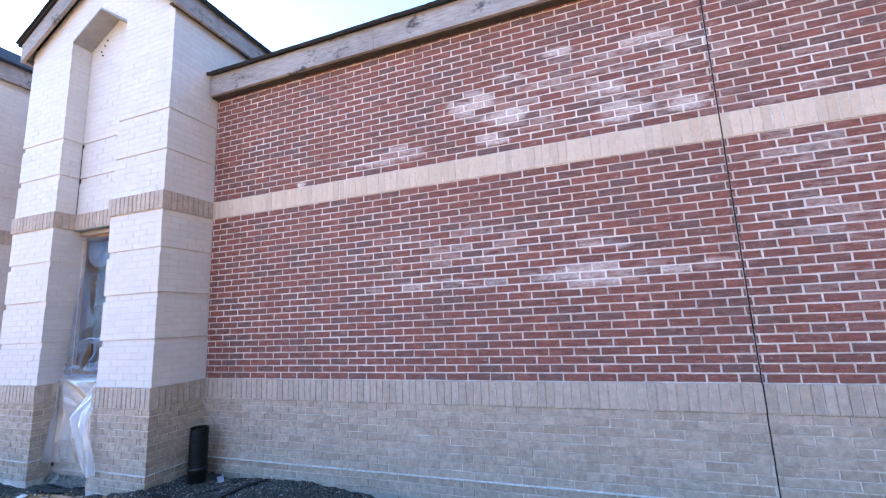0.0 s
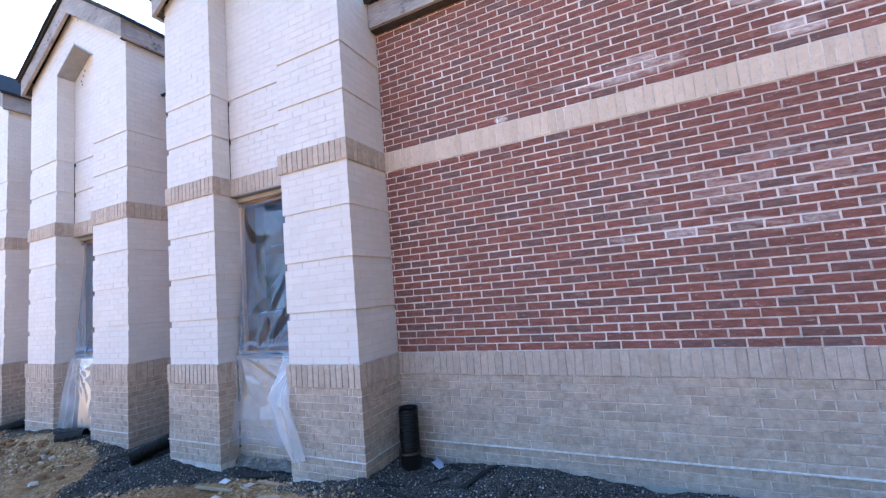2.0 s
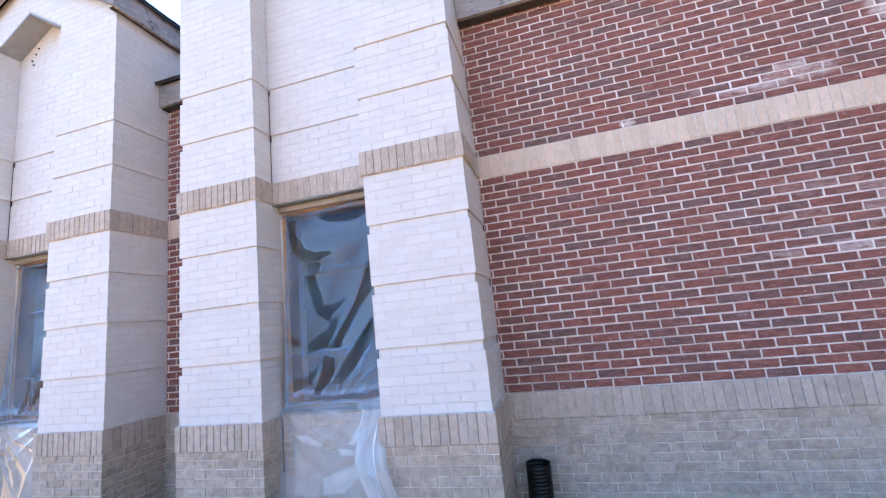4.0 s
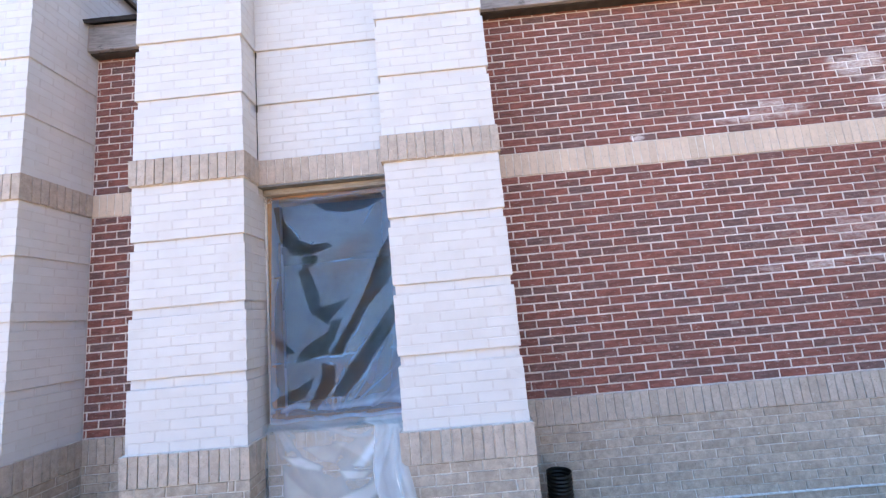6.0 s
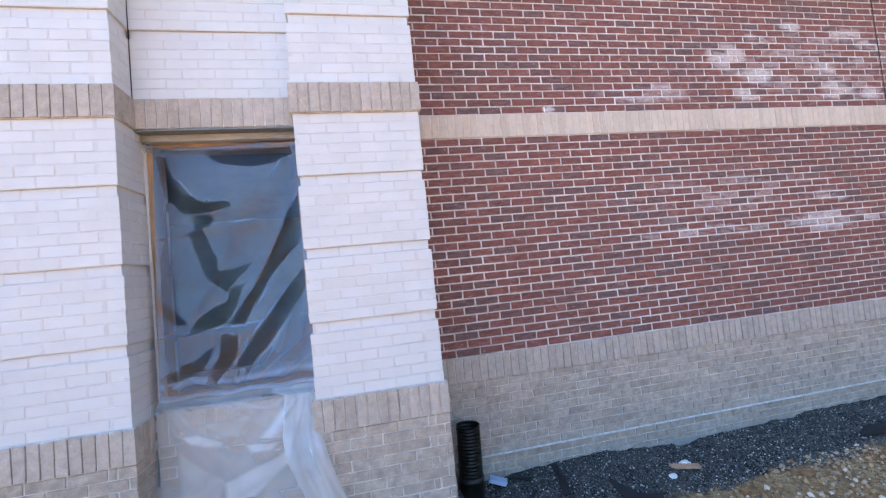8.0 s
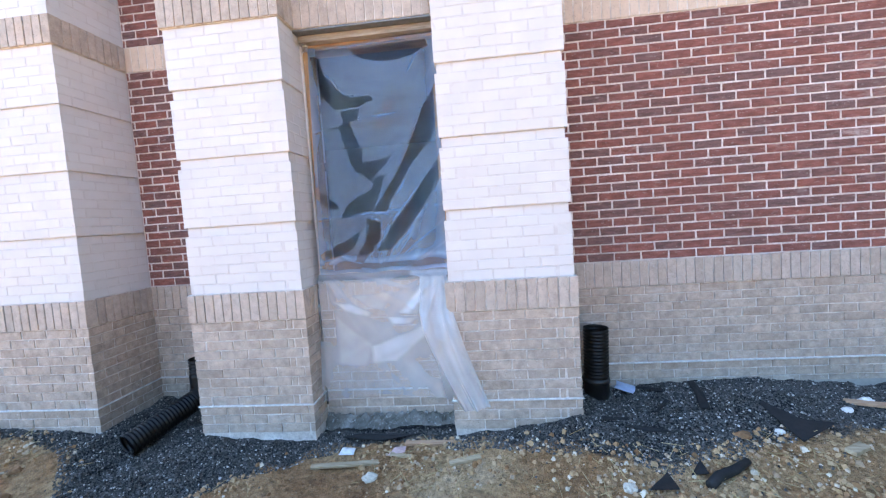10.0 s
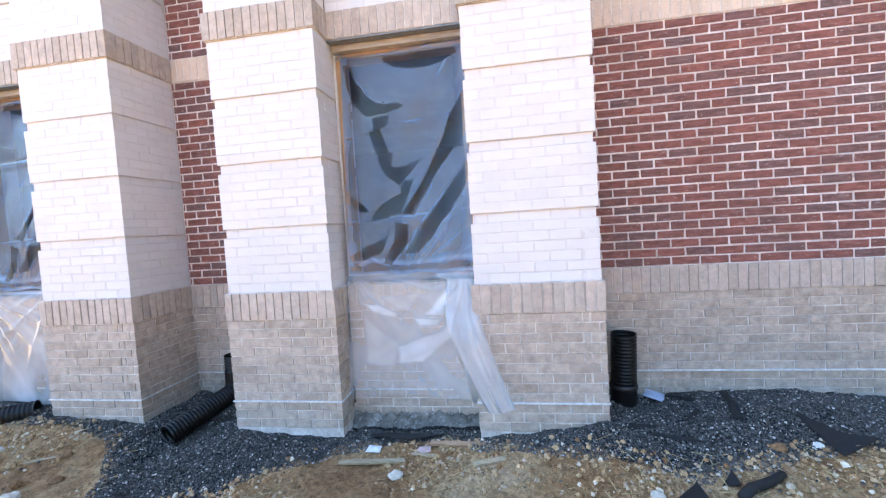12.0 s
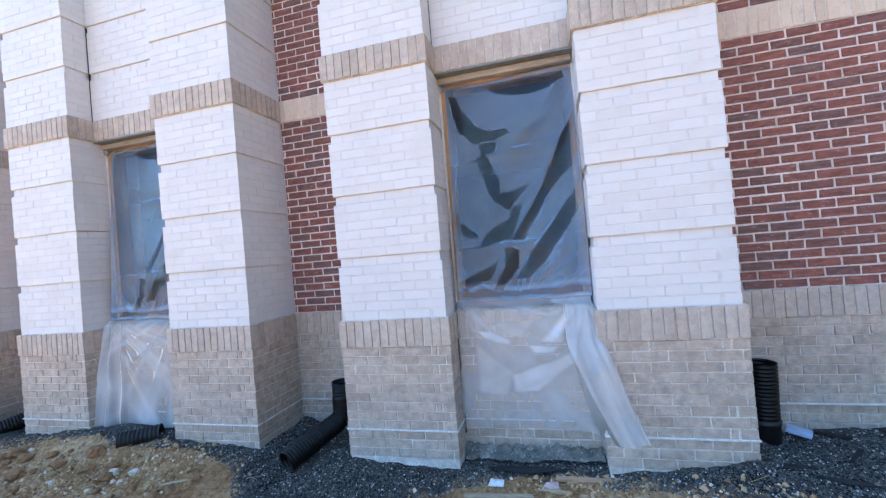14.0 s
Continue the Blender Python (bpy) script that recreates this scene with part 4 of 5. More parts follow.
    tagged(ob, "clear wrinkled plastic film stretched over the dark window opening", "plastic film", "window films")
    # its gathered upper hem, and the crumpled flap tucked into the corner
    n, rows = 70, 7
    vs, fs = [], []
    for j in range(rows + 1):
        for i in range(n + 1):
            s, t = i / n, j / rows
            rise = 0.035 * max(0, s - 0.45) / 0.55 + 0.010 * noise.noise(Vector((s * 8, 1, c)))
            y = GLAZE - 0.028 - 0.022 * math.sin(math.pi * t) - 0.012 * abs(noise.noise(Vector((s * 11, t * 1.5, c + 2))))
            vs.append((x0 - 0.006 + s * (x1 - x0 + 0.004), y, z1 - 0.034 + (0.036 + rise) * t - 0.012 * math.sin(math.pi * s) * (1 - t)))
    for j in range(rows):
        for i in range(n):
            k = j * (n + 1) + i
            fs.append((k, k + 1, k + n + 2, k + n + 1))
    hem = mesh_of("hem", vs, fs, FILM, True)
    lay = hem.attributes.new("layers", "FLOAT", "POINT")
    lay.data.foreach_set("value", [0.10 + 0.28 * max(0, 0.2 + noise.noise(Vector((v[0] * 9, v[2] * 60, c)))) for v in vs])
    child("hem", hem, ob, "gathered double upper hem")
    bm = bmesh.new()
    bmesh.ops.create_icosphere(bm, subdivisions=4, radius=1)
    for v in bm.verts:
        q = noise.fractal(v.co * 2.1 + Vector((c, 0, 3)), 0.7, 2.0, 4)
        v.co = Vector((x0 - 0.022 + v.co.x * 0.030 * (1 + 0.5 * q), GLAZE - 0.045 + v.co.y * 0.016 * (1 + 0.6 * q), z1 + 0.004 + v.co.z * 0.036 * (1 + 0.5 * q)))
    part("corner_flap", bm, SHEET, ob, "crumpled milky flap", True)
    return ob


# lit facets of the trailing sheet, painted brighter: corners as shares of its width and drop, and veil gain
LIT_FACETS = [([(0.835, 0.03), (0.77, 0.30), (0.63, 0.30), (0.725, 0.19)], 0.55), ([(0.40, 0.575), (0.46, 0.565), (0.82, 0.394), (0.835, 0.455), (0.57, 0.707), (0.407, 0.717)], 0.42),
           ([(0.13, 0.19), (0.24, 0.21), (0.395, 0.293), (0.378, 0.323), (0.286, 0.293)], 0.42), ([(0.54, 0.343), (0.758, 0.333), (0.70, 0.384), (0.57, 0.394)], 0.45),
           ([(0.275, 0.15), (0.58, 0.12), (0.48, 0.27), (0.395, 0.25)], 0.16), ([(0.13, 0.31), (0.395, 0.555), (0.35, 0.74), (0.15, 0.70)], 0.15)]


def hanging_sheet(c, inner, tail):
    """The film's lower length, laid over the sill and hanging in front of the grey base."""
    nx, nz = 80, 90
    vs, fs = [], []
    x0, x1 = c - inner + 0.035, c + inner - 0.02
    for j in range(nz + 1):
        t = j / nz                      # 0 at the sill's back, 1 at the bottom
        for i in range(nx + 1):
            s = i / nx
            x = x0 + s * (x1 - x0)
            over = 0.10
            if t < over:
                k = t / over
                y, z = GLAZE - 0.10 - k * (GLAZE - 0.10 - NICHE + 0.035), LB1 + 0.075 - 0.045 * k + 0.012 * math.sin(math.pi * k)
            else:
                k = (t - over) / (1 - over)
                y = NICHE - 0.035 - 0.03 * k
                end = 0.185 + 0.02 * math.sin(s * 5) if tail else 0.02
                z = (LB1 + 0.03) * (1 - k) + end * k
                amp = 0.35 + 0.65 * k
                # broad soft folds that gather towards the lower middle
                y -= 0.075 * max(0, noise.noise(Vector((s * 2.6 + k * 0.9, k * 1.6 - s * 0.8, 3.0 + c)))) * amp
                for cx, ph in ((0.05, 1.0), (0.93, 5.0)):
                    a = math.atan2(k + 0.03, (s - cx) * 1.1)
                    rr = math.hypot(k, s - cx)
                    y -= 0.050 * max(0, 1 - 2.6 * abs(noise.noise(Vector((a * 2.6 + ph, rr * 0.6, 9.0 + c))))) ** 2 * min(1, 3 * rr) * max(0, 1.1 - rr)
                if not tail:
                    y = y * 0.45 + (NICHE - 0.035 - 0.03 * k) * 0.55
                if tail:
                    # the bunched edge is gathered tight and swings out past the pier's corner
                    swing = (max(0, k - 0.25) / 0.75) ** 1.2
                    body, bunch_a, bunch_b = 0.80 + 0.13 * k, 0.80 + 0.28 * swing, 1.0 + 0.05 * min(1, k / 0.35) + 0.215 * swing
                    if s < 0.68:
                        x = x0 + s / 0.68 * body * (x1 - x0)
                    else:
                        g = max(0, s - 0.72) / 0.28
                        x = x0 + (bunch_a + (bunch_b - bunch_a) * g if s >= 0.72 else body + (bunch_a - body) * (s - 0.68) / 0.04) * (x1 - x0)
                        lift_ = min(1, (s - 0.68) / 0.05)
                        y -= lift_ * (0.11 + 0.13 * min(1, k * 2.2)) * (0.4 + 0.6 * min(1, k * 3)) + (0.020 * math.sin(g * 9 + 3 * k) + 0.006 * math.sin(g * 23 - 4 * k)) * amp * lift_
                        z += 0.05 * g * k
                if not tail and s < 0.25:
                    g = (0.25 - s) / 0.25
                    x -= g * 0.05 * k
                    y -= g * (0.16 * k) + 0.02 * math.sin(g * 14)
                z += 0.01 * noise.noise(Vector((s * 9, 2, c))) * k
            vs.append((x, y, z))
    for j in range(nz):
        for i in range(nx):
            k = j * (nx + 1) + i
            fs.append((k, k + 1, k + nx + 2, k + nx + 1))
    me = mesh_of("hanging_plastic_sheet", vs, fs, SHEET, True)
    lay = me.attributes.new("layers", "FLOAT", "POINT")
    thick = []
    for j in range(nz + 1):
        for i in range(nx + 1):
            s, t = i / nx, j / nz
            a, rr = math.atan2(t, (s - 0.93) * 1.1), math.hypot(t, s - 0.93)
            a2 = math.atan2(t, (s - 0.03) * 1.1)
            # creases and spots painted bright like lit folds; bunch is real overlap
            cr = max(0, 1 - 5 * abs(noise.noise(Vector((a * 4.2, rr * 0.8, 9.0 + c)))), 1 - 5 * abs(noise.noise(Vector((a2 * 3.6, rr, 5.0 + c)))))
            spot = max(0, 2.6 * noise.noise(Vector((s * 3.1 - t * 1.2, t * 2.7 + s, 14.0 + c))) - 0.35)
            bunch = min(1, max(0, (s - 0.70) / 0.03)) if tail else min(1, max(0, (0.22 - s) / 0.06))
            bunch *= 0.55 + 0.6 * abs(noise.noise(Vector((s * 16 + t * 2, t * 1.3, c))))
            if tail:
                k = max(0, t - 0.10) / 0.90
                # facets painted bright as if they caught the light
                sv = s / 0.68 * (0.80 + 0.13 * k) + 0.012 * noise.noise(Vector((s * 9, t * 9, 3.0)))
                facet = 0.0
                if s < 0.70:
                    for poly, gain in LIT_FACETS:
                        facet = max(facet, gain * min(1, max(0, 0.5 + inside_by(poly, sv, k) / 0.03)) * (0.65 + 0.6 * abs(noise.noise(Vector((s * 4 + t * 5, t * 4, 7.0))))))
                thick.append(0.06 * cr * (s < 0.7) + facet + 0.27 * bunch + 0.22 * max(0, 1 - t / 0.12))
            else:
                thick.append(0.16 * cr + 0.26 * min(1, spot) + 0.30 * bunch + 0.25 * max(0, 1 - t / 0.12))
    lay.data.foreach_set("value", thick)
    ob = new("hanging_plastic_sheet", me)
    text = "translucent plastic sheet hanging from a window sill, one corner trailing" if tail else "translucent plastic sheet hanging from a window sill to the gravel"
    return tagged(ob, text, "plastic sheet", "window films")


for i in range(BAYS):
    mid, inn = bay(LEFT - i * STEP, i < 2)
    window(i + 1, mid, inn)
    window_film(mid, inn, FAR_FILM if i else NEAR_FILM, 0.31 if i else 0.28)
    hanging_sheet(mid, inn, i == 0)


# ---- main roof, rooms behind ----
def main_roof():
    rf = holder("roof", "low eave of a dark shingled roof with weathered wooden fascia", "roof", "", "structure")
    fy = WALL - 0.12
    zb, zt = 4.385, 4.645
    spans = [(LEFT + 0.004, -1.93), (-1.925, 0.62), (0.625, RIGHT + 0.07)]
    for i in range(BAYS - 1):
        spans.append((LEFT - BAY - i * STEP - (STEP - BAY) + 0.004, LEFT - BAY - i * STEP - 0.004))
    for a, b in spans:
        boxed("fascia_board", (a, b, fy, fy + 0.038, zb, zt), FASCIA, rf, "weathered grey fascia board", 0.004)
        boxed("soffit", (a, b, fy + 0.038, WALL + 0.02, zb - 0.012, zb + 0.006), SOFFIT, rf, "dark narrow soffit")
        n = max(2, round((b - a) / 0.31))
        for k in range(n):
            x0, x1 = a + (b - a) * k / n, a + (b - a) * (k + 1) / n - 0.003
            dz = rng.uniform(-0.003, 0.003)
            boxed("shingle", (x0, x1, -0.05 - rng.uniform(0, 0.012), 0.25, -0.006, 0.026 + rng.uniform(0, 0.003)), SHINGLE, rf, "", 0,
                  Matrix.Translation((0, fy, zt + 0.024 + dz)) @ Matrix.Rotation(math.atan(PITCH), 4, "X"))
    boxed("fascia_return", (RIGHT + 0.032, RIGHT + 0.07, fy + 0.04, 9.0, zb, zt), FASCIA_Y, rf, "weathered grey fascia board")
    x0, x1 = LEFT - BAYS * STEP - 3, RIGHT + 0.14
    ridge_y = 7.0
    zr = zt + PITCH * (ridge_y - fy)
    bm = bmesh.new()
    pts = [(fy - 0.02, zt + 0.002), (ridge_y, zr), (2 * ridge_y - fy, zt), (2 * ridge_y - fy, zt + 0.03), (ridge_y, zr + 0.05), (fy - 0.02, zt + 0.024)]
    a = [bm.verts.new((x0, y, z)) for y, z in pts]
    b = [bm.verts.new((x1, y, z)) for y, z in pts]
    bm.faces.new(a)
    bm.faces.new(b[::-1])
    for i in range(6):
        j = (i + 1) % 6
        bm.faces.new((a[j], a[i], b[i], b[j]))
    part("roof_deck", bm, SHINGLE, rf, "dark asphalt shingles")


main_roof()
X_END = LEFT - BAYS * STEP - 3
tagged(boxed("wall_west", (X_END, LEFT - (BAYS - 1) * STEP - BAY, WALL, WALL + 0.3, -0.4, EAVE + 0.1), MORTAR), "red brick wall past the last bay", "wall", "", "structure")
tagged(boxed("wall_back", (X_END, RIGHT, 10.2, 10.4, -0.4, EAVE + 0.2), ROOM), "plain rear wall of the building", "wall", "", "structure")
tagged(boxed("wall_east", (RIGHT - 0.3, RIGHT - 0.002, WALL + 0.301, 10.2, -0.4, EAVE + 0.2), MORTAR), "end wall of the building", "wall", "", "structure")
tagged(boxed("wall_end", (X_END, X_END + 0.3, WALL + 0.301, 10.2, -0.4, EAVE + 0.2), MORTAR), "far end wall of the building", "wall", "", "structure")
tagged(boxed("floor", (X_END + 0.3, RIGHT - 0.3, WALL + 0.301, 10.2, -0.1, 0.1), CONCRETE), "bare concrete floor of the unfinished rooms", "floor", "", "structure")
tagged(boxed("ceiling", (X_END + 0.3, RIGHT - 0.3, WALL + 0.301, 10.2, 3.3, 3.4), ROOM), "bare ceiling of the unfinished rooms", "ceiling", "", "structure")


# ---- ground ----
def bank(x):
    """Height of the gravel along the foot of the wall."""
    return float(np.interp(x, [-13, -10, -9, -8.45, -7.6, -7.3, -6.85, -6.0, -5.05, -4.6, -4.2, -3.8, -2.9, -2.0, -0.4, 1.4, 2.5, 6],
                           [0.05, 0.06, 0.10, 0.08, 0.04, -0.06, 0.0, -0.04, -0.035, 0.03, 0.10, 0.02, 0.06, 0.0, 0.07, 0.05, 0.0, -0.05]))


def gravel_edge(x):
    """How far out from the wall the gravel reaches."""
    return float(np.interp(x, [-13, -9.2, -8.2, -7.6, -7.1, -6.5, -6.0, -5.2, -4.9, -4.3, -3.8, -3.2, -2.6, -2.0, -0.5, 2.5, 4],
                           [2.78, 2.90, 2.92, 2.70, 2.00, 2.40, 2.90, 3.02, 2.92, 2.72, 2.66, 2.78, 2.90, 2.95, 3.0, 3.0, 3.6]))


def ground_z(x, y):
    n = noise.fractal(Vector((x * 1.3, y * 1.3, 0.4)), 0.8, 2.1, 5)
    far = min(1.0, max(0.0, (math.hypot(x + 4, y - 2) - 9) / 10))
    if y > WALL + 0.2 and X_END < x < RIGHT:
        return -0.3
    k = min(1.0, max(0.0, (y - 2.35) / 0.6))
    k = k * k * (3 - 2 * k)
    z = -0.045 * (1 - k) + bank(x) * k
    z += 0.05 * math.exp(-((x + 2.6) / 0.8) ** 2 - ((y - 3.25) / 0.22) ** 2) + 0.05 * math.exp(-((x + 9.5) / 0.7) ** 2 - ((y - 3.0) / 0.25) ** 2)
    return z + n * (0.028 * (1 - far) + 0.10 * far) + (0.016 * noise.noise(Vector((x * 6, y * 6, 2.2))) + 0.010 * noise.noise(Vector((x * 17, y * 17, 6.2)))) * (1 - far)


def steps(lo, a, b, hi, fine):
    out = list(np.arange(a, b, fine))
    d, x = fine, a
    left = []
    while x > lo:
        d *= 1.35
        x -= d
        left.append(x)
    d, x, right = fine, out[-1], []
    while x < hi:
        d *= 1.35
        x += d
        right.append(x)
    return left[::-1] + out + right


def make_ground():
    xs, ys = steps(-1500, -10.5, 3.0, 1500, 0.03), steps(-1500, 1.3, 3.72, 1500, 0.03)
    vs = [(x, y, ground_z(x, y)) for y in ys for x in xs]
    nx = len(xs)
    fs = [(j * nx + i, j * nx + i + 1, (j + 1) * nx + i + 1, (j + 1) * nx + i) for j in range(len(ys) - 1) for i in range(nx - 1)]
    me = mesh_of("ground", vs, fs, GROUND, True)
    at = me.attributes.new("gravel", "FLOAT", "POINT")
    at.data.foreach_set("value", [min(1.0, max(0.0, 0.5 + (v[1] - gravel_edge(v[0])) * 2.2)) if v[1] < 4.2 and -13 < v[0] < 2.8 else 0.0 for v in vs])
    tagged(new("ground", me), "brown churned earth with straw and a dark gravel strip", "ground", "", "structure")


make_ground()


def scatter(name, n, spot, size, mat, seed, label, category, flat=0.7):
    """Many small angular stones in one mesh."""
    r = random.Random(seed)
    vs, fs = [], []
    cube = [(-1, -1, -1), (1, -1, -1), (1, 1, -1), (-1, 1, -1), (-1, -1, 1), (1, -1, 1), (1, 1, 1), (-1, 1, 1)]
    quads = [(0, 3, 2, 1), (4, 5, 6, 7), (0, 1, 5, 4), (1, 2, 6, 5), (2, 3, 7, 6), (3, 0, 4, 7)]
    made = 0
    while made < n:
        p = spot(r)
        if p is None:
            continue
        made += 1
        x, y = p
        s = r.uniform(*size) * (0.6 + 0.8 * r.random() ** 2)
        q = Euler((r.uniform(-0.6, 0.6), r.uniform(-0.6, 0.6), r.uniform(0, 6.3))).to_matrix()
        base = Vector((x, y, ground_z(x, y) + s * 0.18))
        k = len(vs)
        for cx, cy, cz in cube:
            t = 0.55 if cz > 0 else 1.0
            v = Vector((cx * t * r.uniform(0.6, 1.1), cy * t * r.uniform(0.5, 0.9), cz * flat * r.uniform(0.6, 1.0))) * (s / 2)
            vs.append(base + q @ v)
        fs += [tuple(k + i for i in f) for f in quads]
    return tagged(new(name, mesh_of(name, vs, fs, mat)), label, category, "", "stuff")


def in_building(x, y):
    if y > WALL - 0.02:
        return True
    for i in range(BAYS):
        xr = LEFT - i * STEP
        xl = xr - BAY
        if xl - 0.02 < x < xr + 0.02 and y > PIER - 0.02:
            return not (xl + 0.83 < x < xr - 0.83 and y < NICHE - 0.12)
    return False


def gravel_spot(r):
    x, y = r.uniform(-10.5, 2.6), r.uniform(1.95, WALL)
    e = gravel_edge(x) + 0.16 * noise.noise(Vector((x * 3, y * 3, 5)))
    if in_building(x, y) or y < e - 0.05:
        return None
    return x, y


def dirt_spot(r):
    x, y = r.uniform(-11, 3.0), 3.0 - 1.9 * r.random() ** 0.8
    if in_building(x, y) or y > gravel_edge(x) + 0.15 * r.random():
        return None
    if noise.noise(Vector((x * 1.1, y * 1.1, 8))) < r.uniform(-0.5, 0.3):
        return None
    return x, y


scatter("gravel", 78000, gravel_spot, (0.006, 0.016), GRAVEL, 3, "dark bluish crushed stone along the wall", "gravel")
scatter("earth_clods", 27000, dirt_spot, (0.006, 0.036), CLOD, 4, "brown and pale lumps of churned earth and stones", "earth clods")
scatter("loose_stones", 2600, dirt_spot, (0.006, 0.020), GRAVEL, 6, "loose dark stones on the brown earth", "stones")


def straw():
    r = random.Random(12)
    vs, fs = [], []
    for _ in range(2300):
        p = None
        while p is None:
            p = dirt_spot(r)
        x, y = p
        a, l, w = r.uniform(0, 6.3), r.uniform(0.03, 0.13), r.uniform(0.0012, 0.0028)
        d = Vector((math.cos(a), math.sin(a), 0))
        s = Vector((-d.y, d.x, 0)) * w
        z0, z1 = ground_z(x, y) + r.uniform(0.004, 0.014), ground_z(x + d.x * l, y + d.y * l) + r.uniform(0.004, 0.03)
        p0, p1 = Vector((x, y, z0)), Vector((x + d.x * l, y + d.y * l, z1))
        k = len(vs)
        vs += [p0 - s, p0 + s, p1 + s, p1 - s, p0 + Vector((0, 0, w)), p1 + Vector((0, 0, w))]
        fs += [(k, k + 4, k + 5, k + 3), (k + 4, k + 1, k + 2, k + 5), (k, k + 3, k + 2, k + 1)]
    tagged(new("straw", mesh_of("straw", vs, fs, STRAW)), "dry straw strewn over brown earth", "straw", "", "stuff")


straw()


# ---- pipes ----
def ribbed(points, radius, pitch=0.025, depth=0.009, smooth_len=0.0):
    """A corrugated pipe along a polyline, open at both ends, with a wall."""
    length = [0.0]
    for a, b in zip(points, points[1:]):
        length.append(length[-1] + (b - a).length)
    total = length[-1]
    n = int(total / pitch) * 4
    ps, rs = [], []
    for i in range(n + 1):
        s = total * i / n
        k = max(j for j in range(len(length)) if length[j] <= s + 1e-9)
        k = min(k, len(points) - 2)
        f = (s - length[k]) / (length[k + 1] - length[k])
        ps.append(points[k].lerp(points[k + 1], f))
        rs.append(radius - (depth if i % 4 >= 2 else 0.0) if s > smooth_len else radius + 0.004)
    bm = bmesh.new()
    tube(bm, ps, rs, 28)
    bmesh.ops.solidify(bm, geom=bm.faces[:], thickness=0.006)
    return bm


def arc(points, n=6):
    """Rounds the corners of a polyline."""
    out = [points[0]]
    for a, b, c in zip(points, points[1:], points[2:]):
        r = min(0.09, (b - a).length * 0.45, (c - b).length * 0.45)
        p, q = b + (a - b).normalized() * r, b + (c - b).normalized() * r
        for i in range(n + 1):
            t = i / n
            out.append(p.lerp(b, t).lerp(b.lerp(q, t), t))
    out.append(points[-1])
    return out


V = Vector
pipe = holder("drain_pipe", "upright black corrugated drain pipe standing open beside a pier", "drain pipe", "drain pipes")
part("pipe_body", ribbed([V((-3.995, 3.42, 0.17)), V((-3.985, 3.415, 0.58))], 0.090), PIPE, pipe, "", True)
bm = bmesh.new()
tube(bm, [V((-3.998, 3.42, -0.15)), V((-3.996, 3.42, 0.17)), V((-3.996, 3.42, 0.175)), V((-3.996, 3.42, 0.20)), V((-3.996, 3.42, 0.205))], [0.091, 0.091, 0.099, 0.099, 0.088], 28)
part("coupling", bm, PIPE, pipe, "smooth black coupling", True)
boxed("fitting", (-4.15, -4.09, 3.46, 3.52, 0.10, 0.19), ORANGE, pipe, "orange plastic fitting", 0.008)

pipe = holder("drain_pipe", "black corrugated drain pipe bent out over the gravel between bays", "drain pipe", "drain pipes")
part("pipe_body", ribbed(arc([V((-7.11, 3.37, 0.25)), V((-7.12, 3.33, 0.16)), V((-7.32, 2.84, 0.03))]), 0.083), PIPE, pipe, "", True)
part("riser", ribbed([V((-7.11, 3.375, 0.22)), V((-7.11, 3.375, 0.47))], 0.086, smooth_len=0.12), PIPE, pipe, "", True)

pipe = holder("drain_pipe", "short open black drain pipe lying half buried in gravel", "drain pipe", "drain pipes")
part("pipe_body", ribbed([V((-8.70, 3.03, 0.125)), V((-8.95, 2.85, 0.12))], 0.082, 0.03, 0.005), PIPE, pipe, "", True)
pipe = holder("drain_pipe", "black corrugated drain pipe lying between two far bays", "drain pipe", "drain pipes")
part("pipe_body", ribbed(arc([V((-10.62, 3.36, 0.45)), V((-10.62, 3.36, 0.16)), V((-10.85, 2.90, 0.07))]), 0.083), PIPE, pipe, "", True)


# ---- small debris ----
def flap(name, x, y, outline, tall, mat, label, category, seed):
    """A bent offcut of sheet lying on the ground."""
    r = random.Random(seed)
    bm = bmesh.new()
    top = []
    for u, v in outline:
        z = ground_z(x + u, y + v) + 0.012 + tall * r.uniform(0.2, 1.0)
        top.append(bm.verts.new((x + u, y + v, z)))
    cx = sum(v.co.x for v in top) / len(top)
    cy = sum(v.co.y for v in top) / len(top)
    mid = bm.verts.new((cx, cy, ground_z(cx, cy) + 0.016 + tall * 1.1))
    for i in range(len(top)):
        bm.faces.new((top[i], top[(i + 1) % len(top)], mid))
    bmesh.ops.subdivide_edges(bm, edges=bm.edges[:], cuts=2, use_grid_fill=True, fractal=0.12, seed=seed)
    bmesh.ops.solidify(bm, geom=bm.faces[:], thickness=0.005)
    return tagged(part(name, bm, mat), label, category, "membrane scraps")


BLACK_LABEL = "torn offcut of black membrane lying on the gravel"
flap("membrane_scrap", -2.97, 2.92, [(-0.07, 0.22), (0.0, 0.04), (0.22, -0.03), (-0.05, -0.15)], 0.02, SCRAP, BLACK_LABEL, "membrane scrap", 1)
flap("membrane_scrap", -3.89, 2.49, [(-0.10, -0.07), (0.05, -0.055), (0.05, 0.10)], 0.012, SCRAP, "small pointed offcut of black membrane on brown earth", "membrane scrap", 2)
flap("membrane_scrap", -3.665, 2.60, [(-0.06, -0.04), (0.03, -0.04), (0.03, 0.06)], 0.012, SCRAP, "small pointed offcut of black membrane on brown earth", "membrane scrap", 3)
flap("membrane_strip", -3.31, 3.34, [(0.03, 0.24), (0.08, 0.25), (0.03, 0.0), (-0.03, -0.22), (-0.08, -0.20), (-0.02, 0.02)], 0.015, SCRAP, "long strip of black membrane on gravel", "membrane scrap", 4)
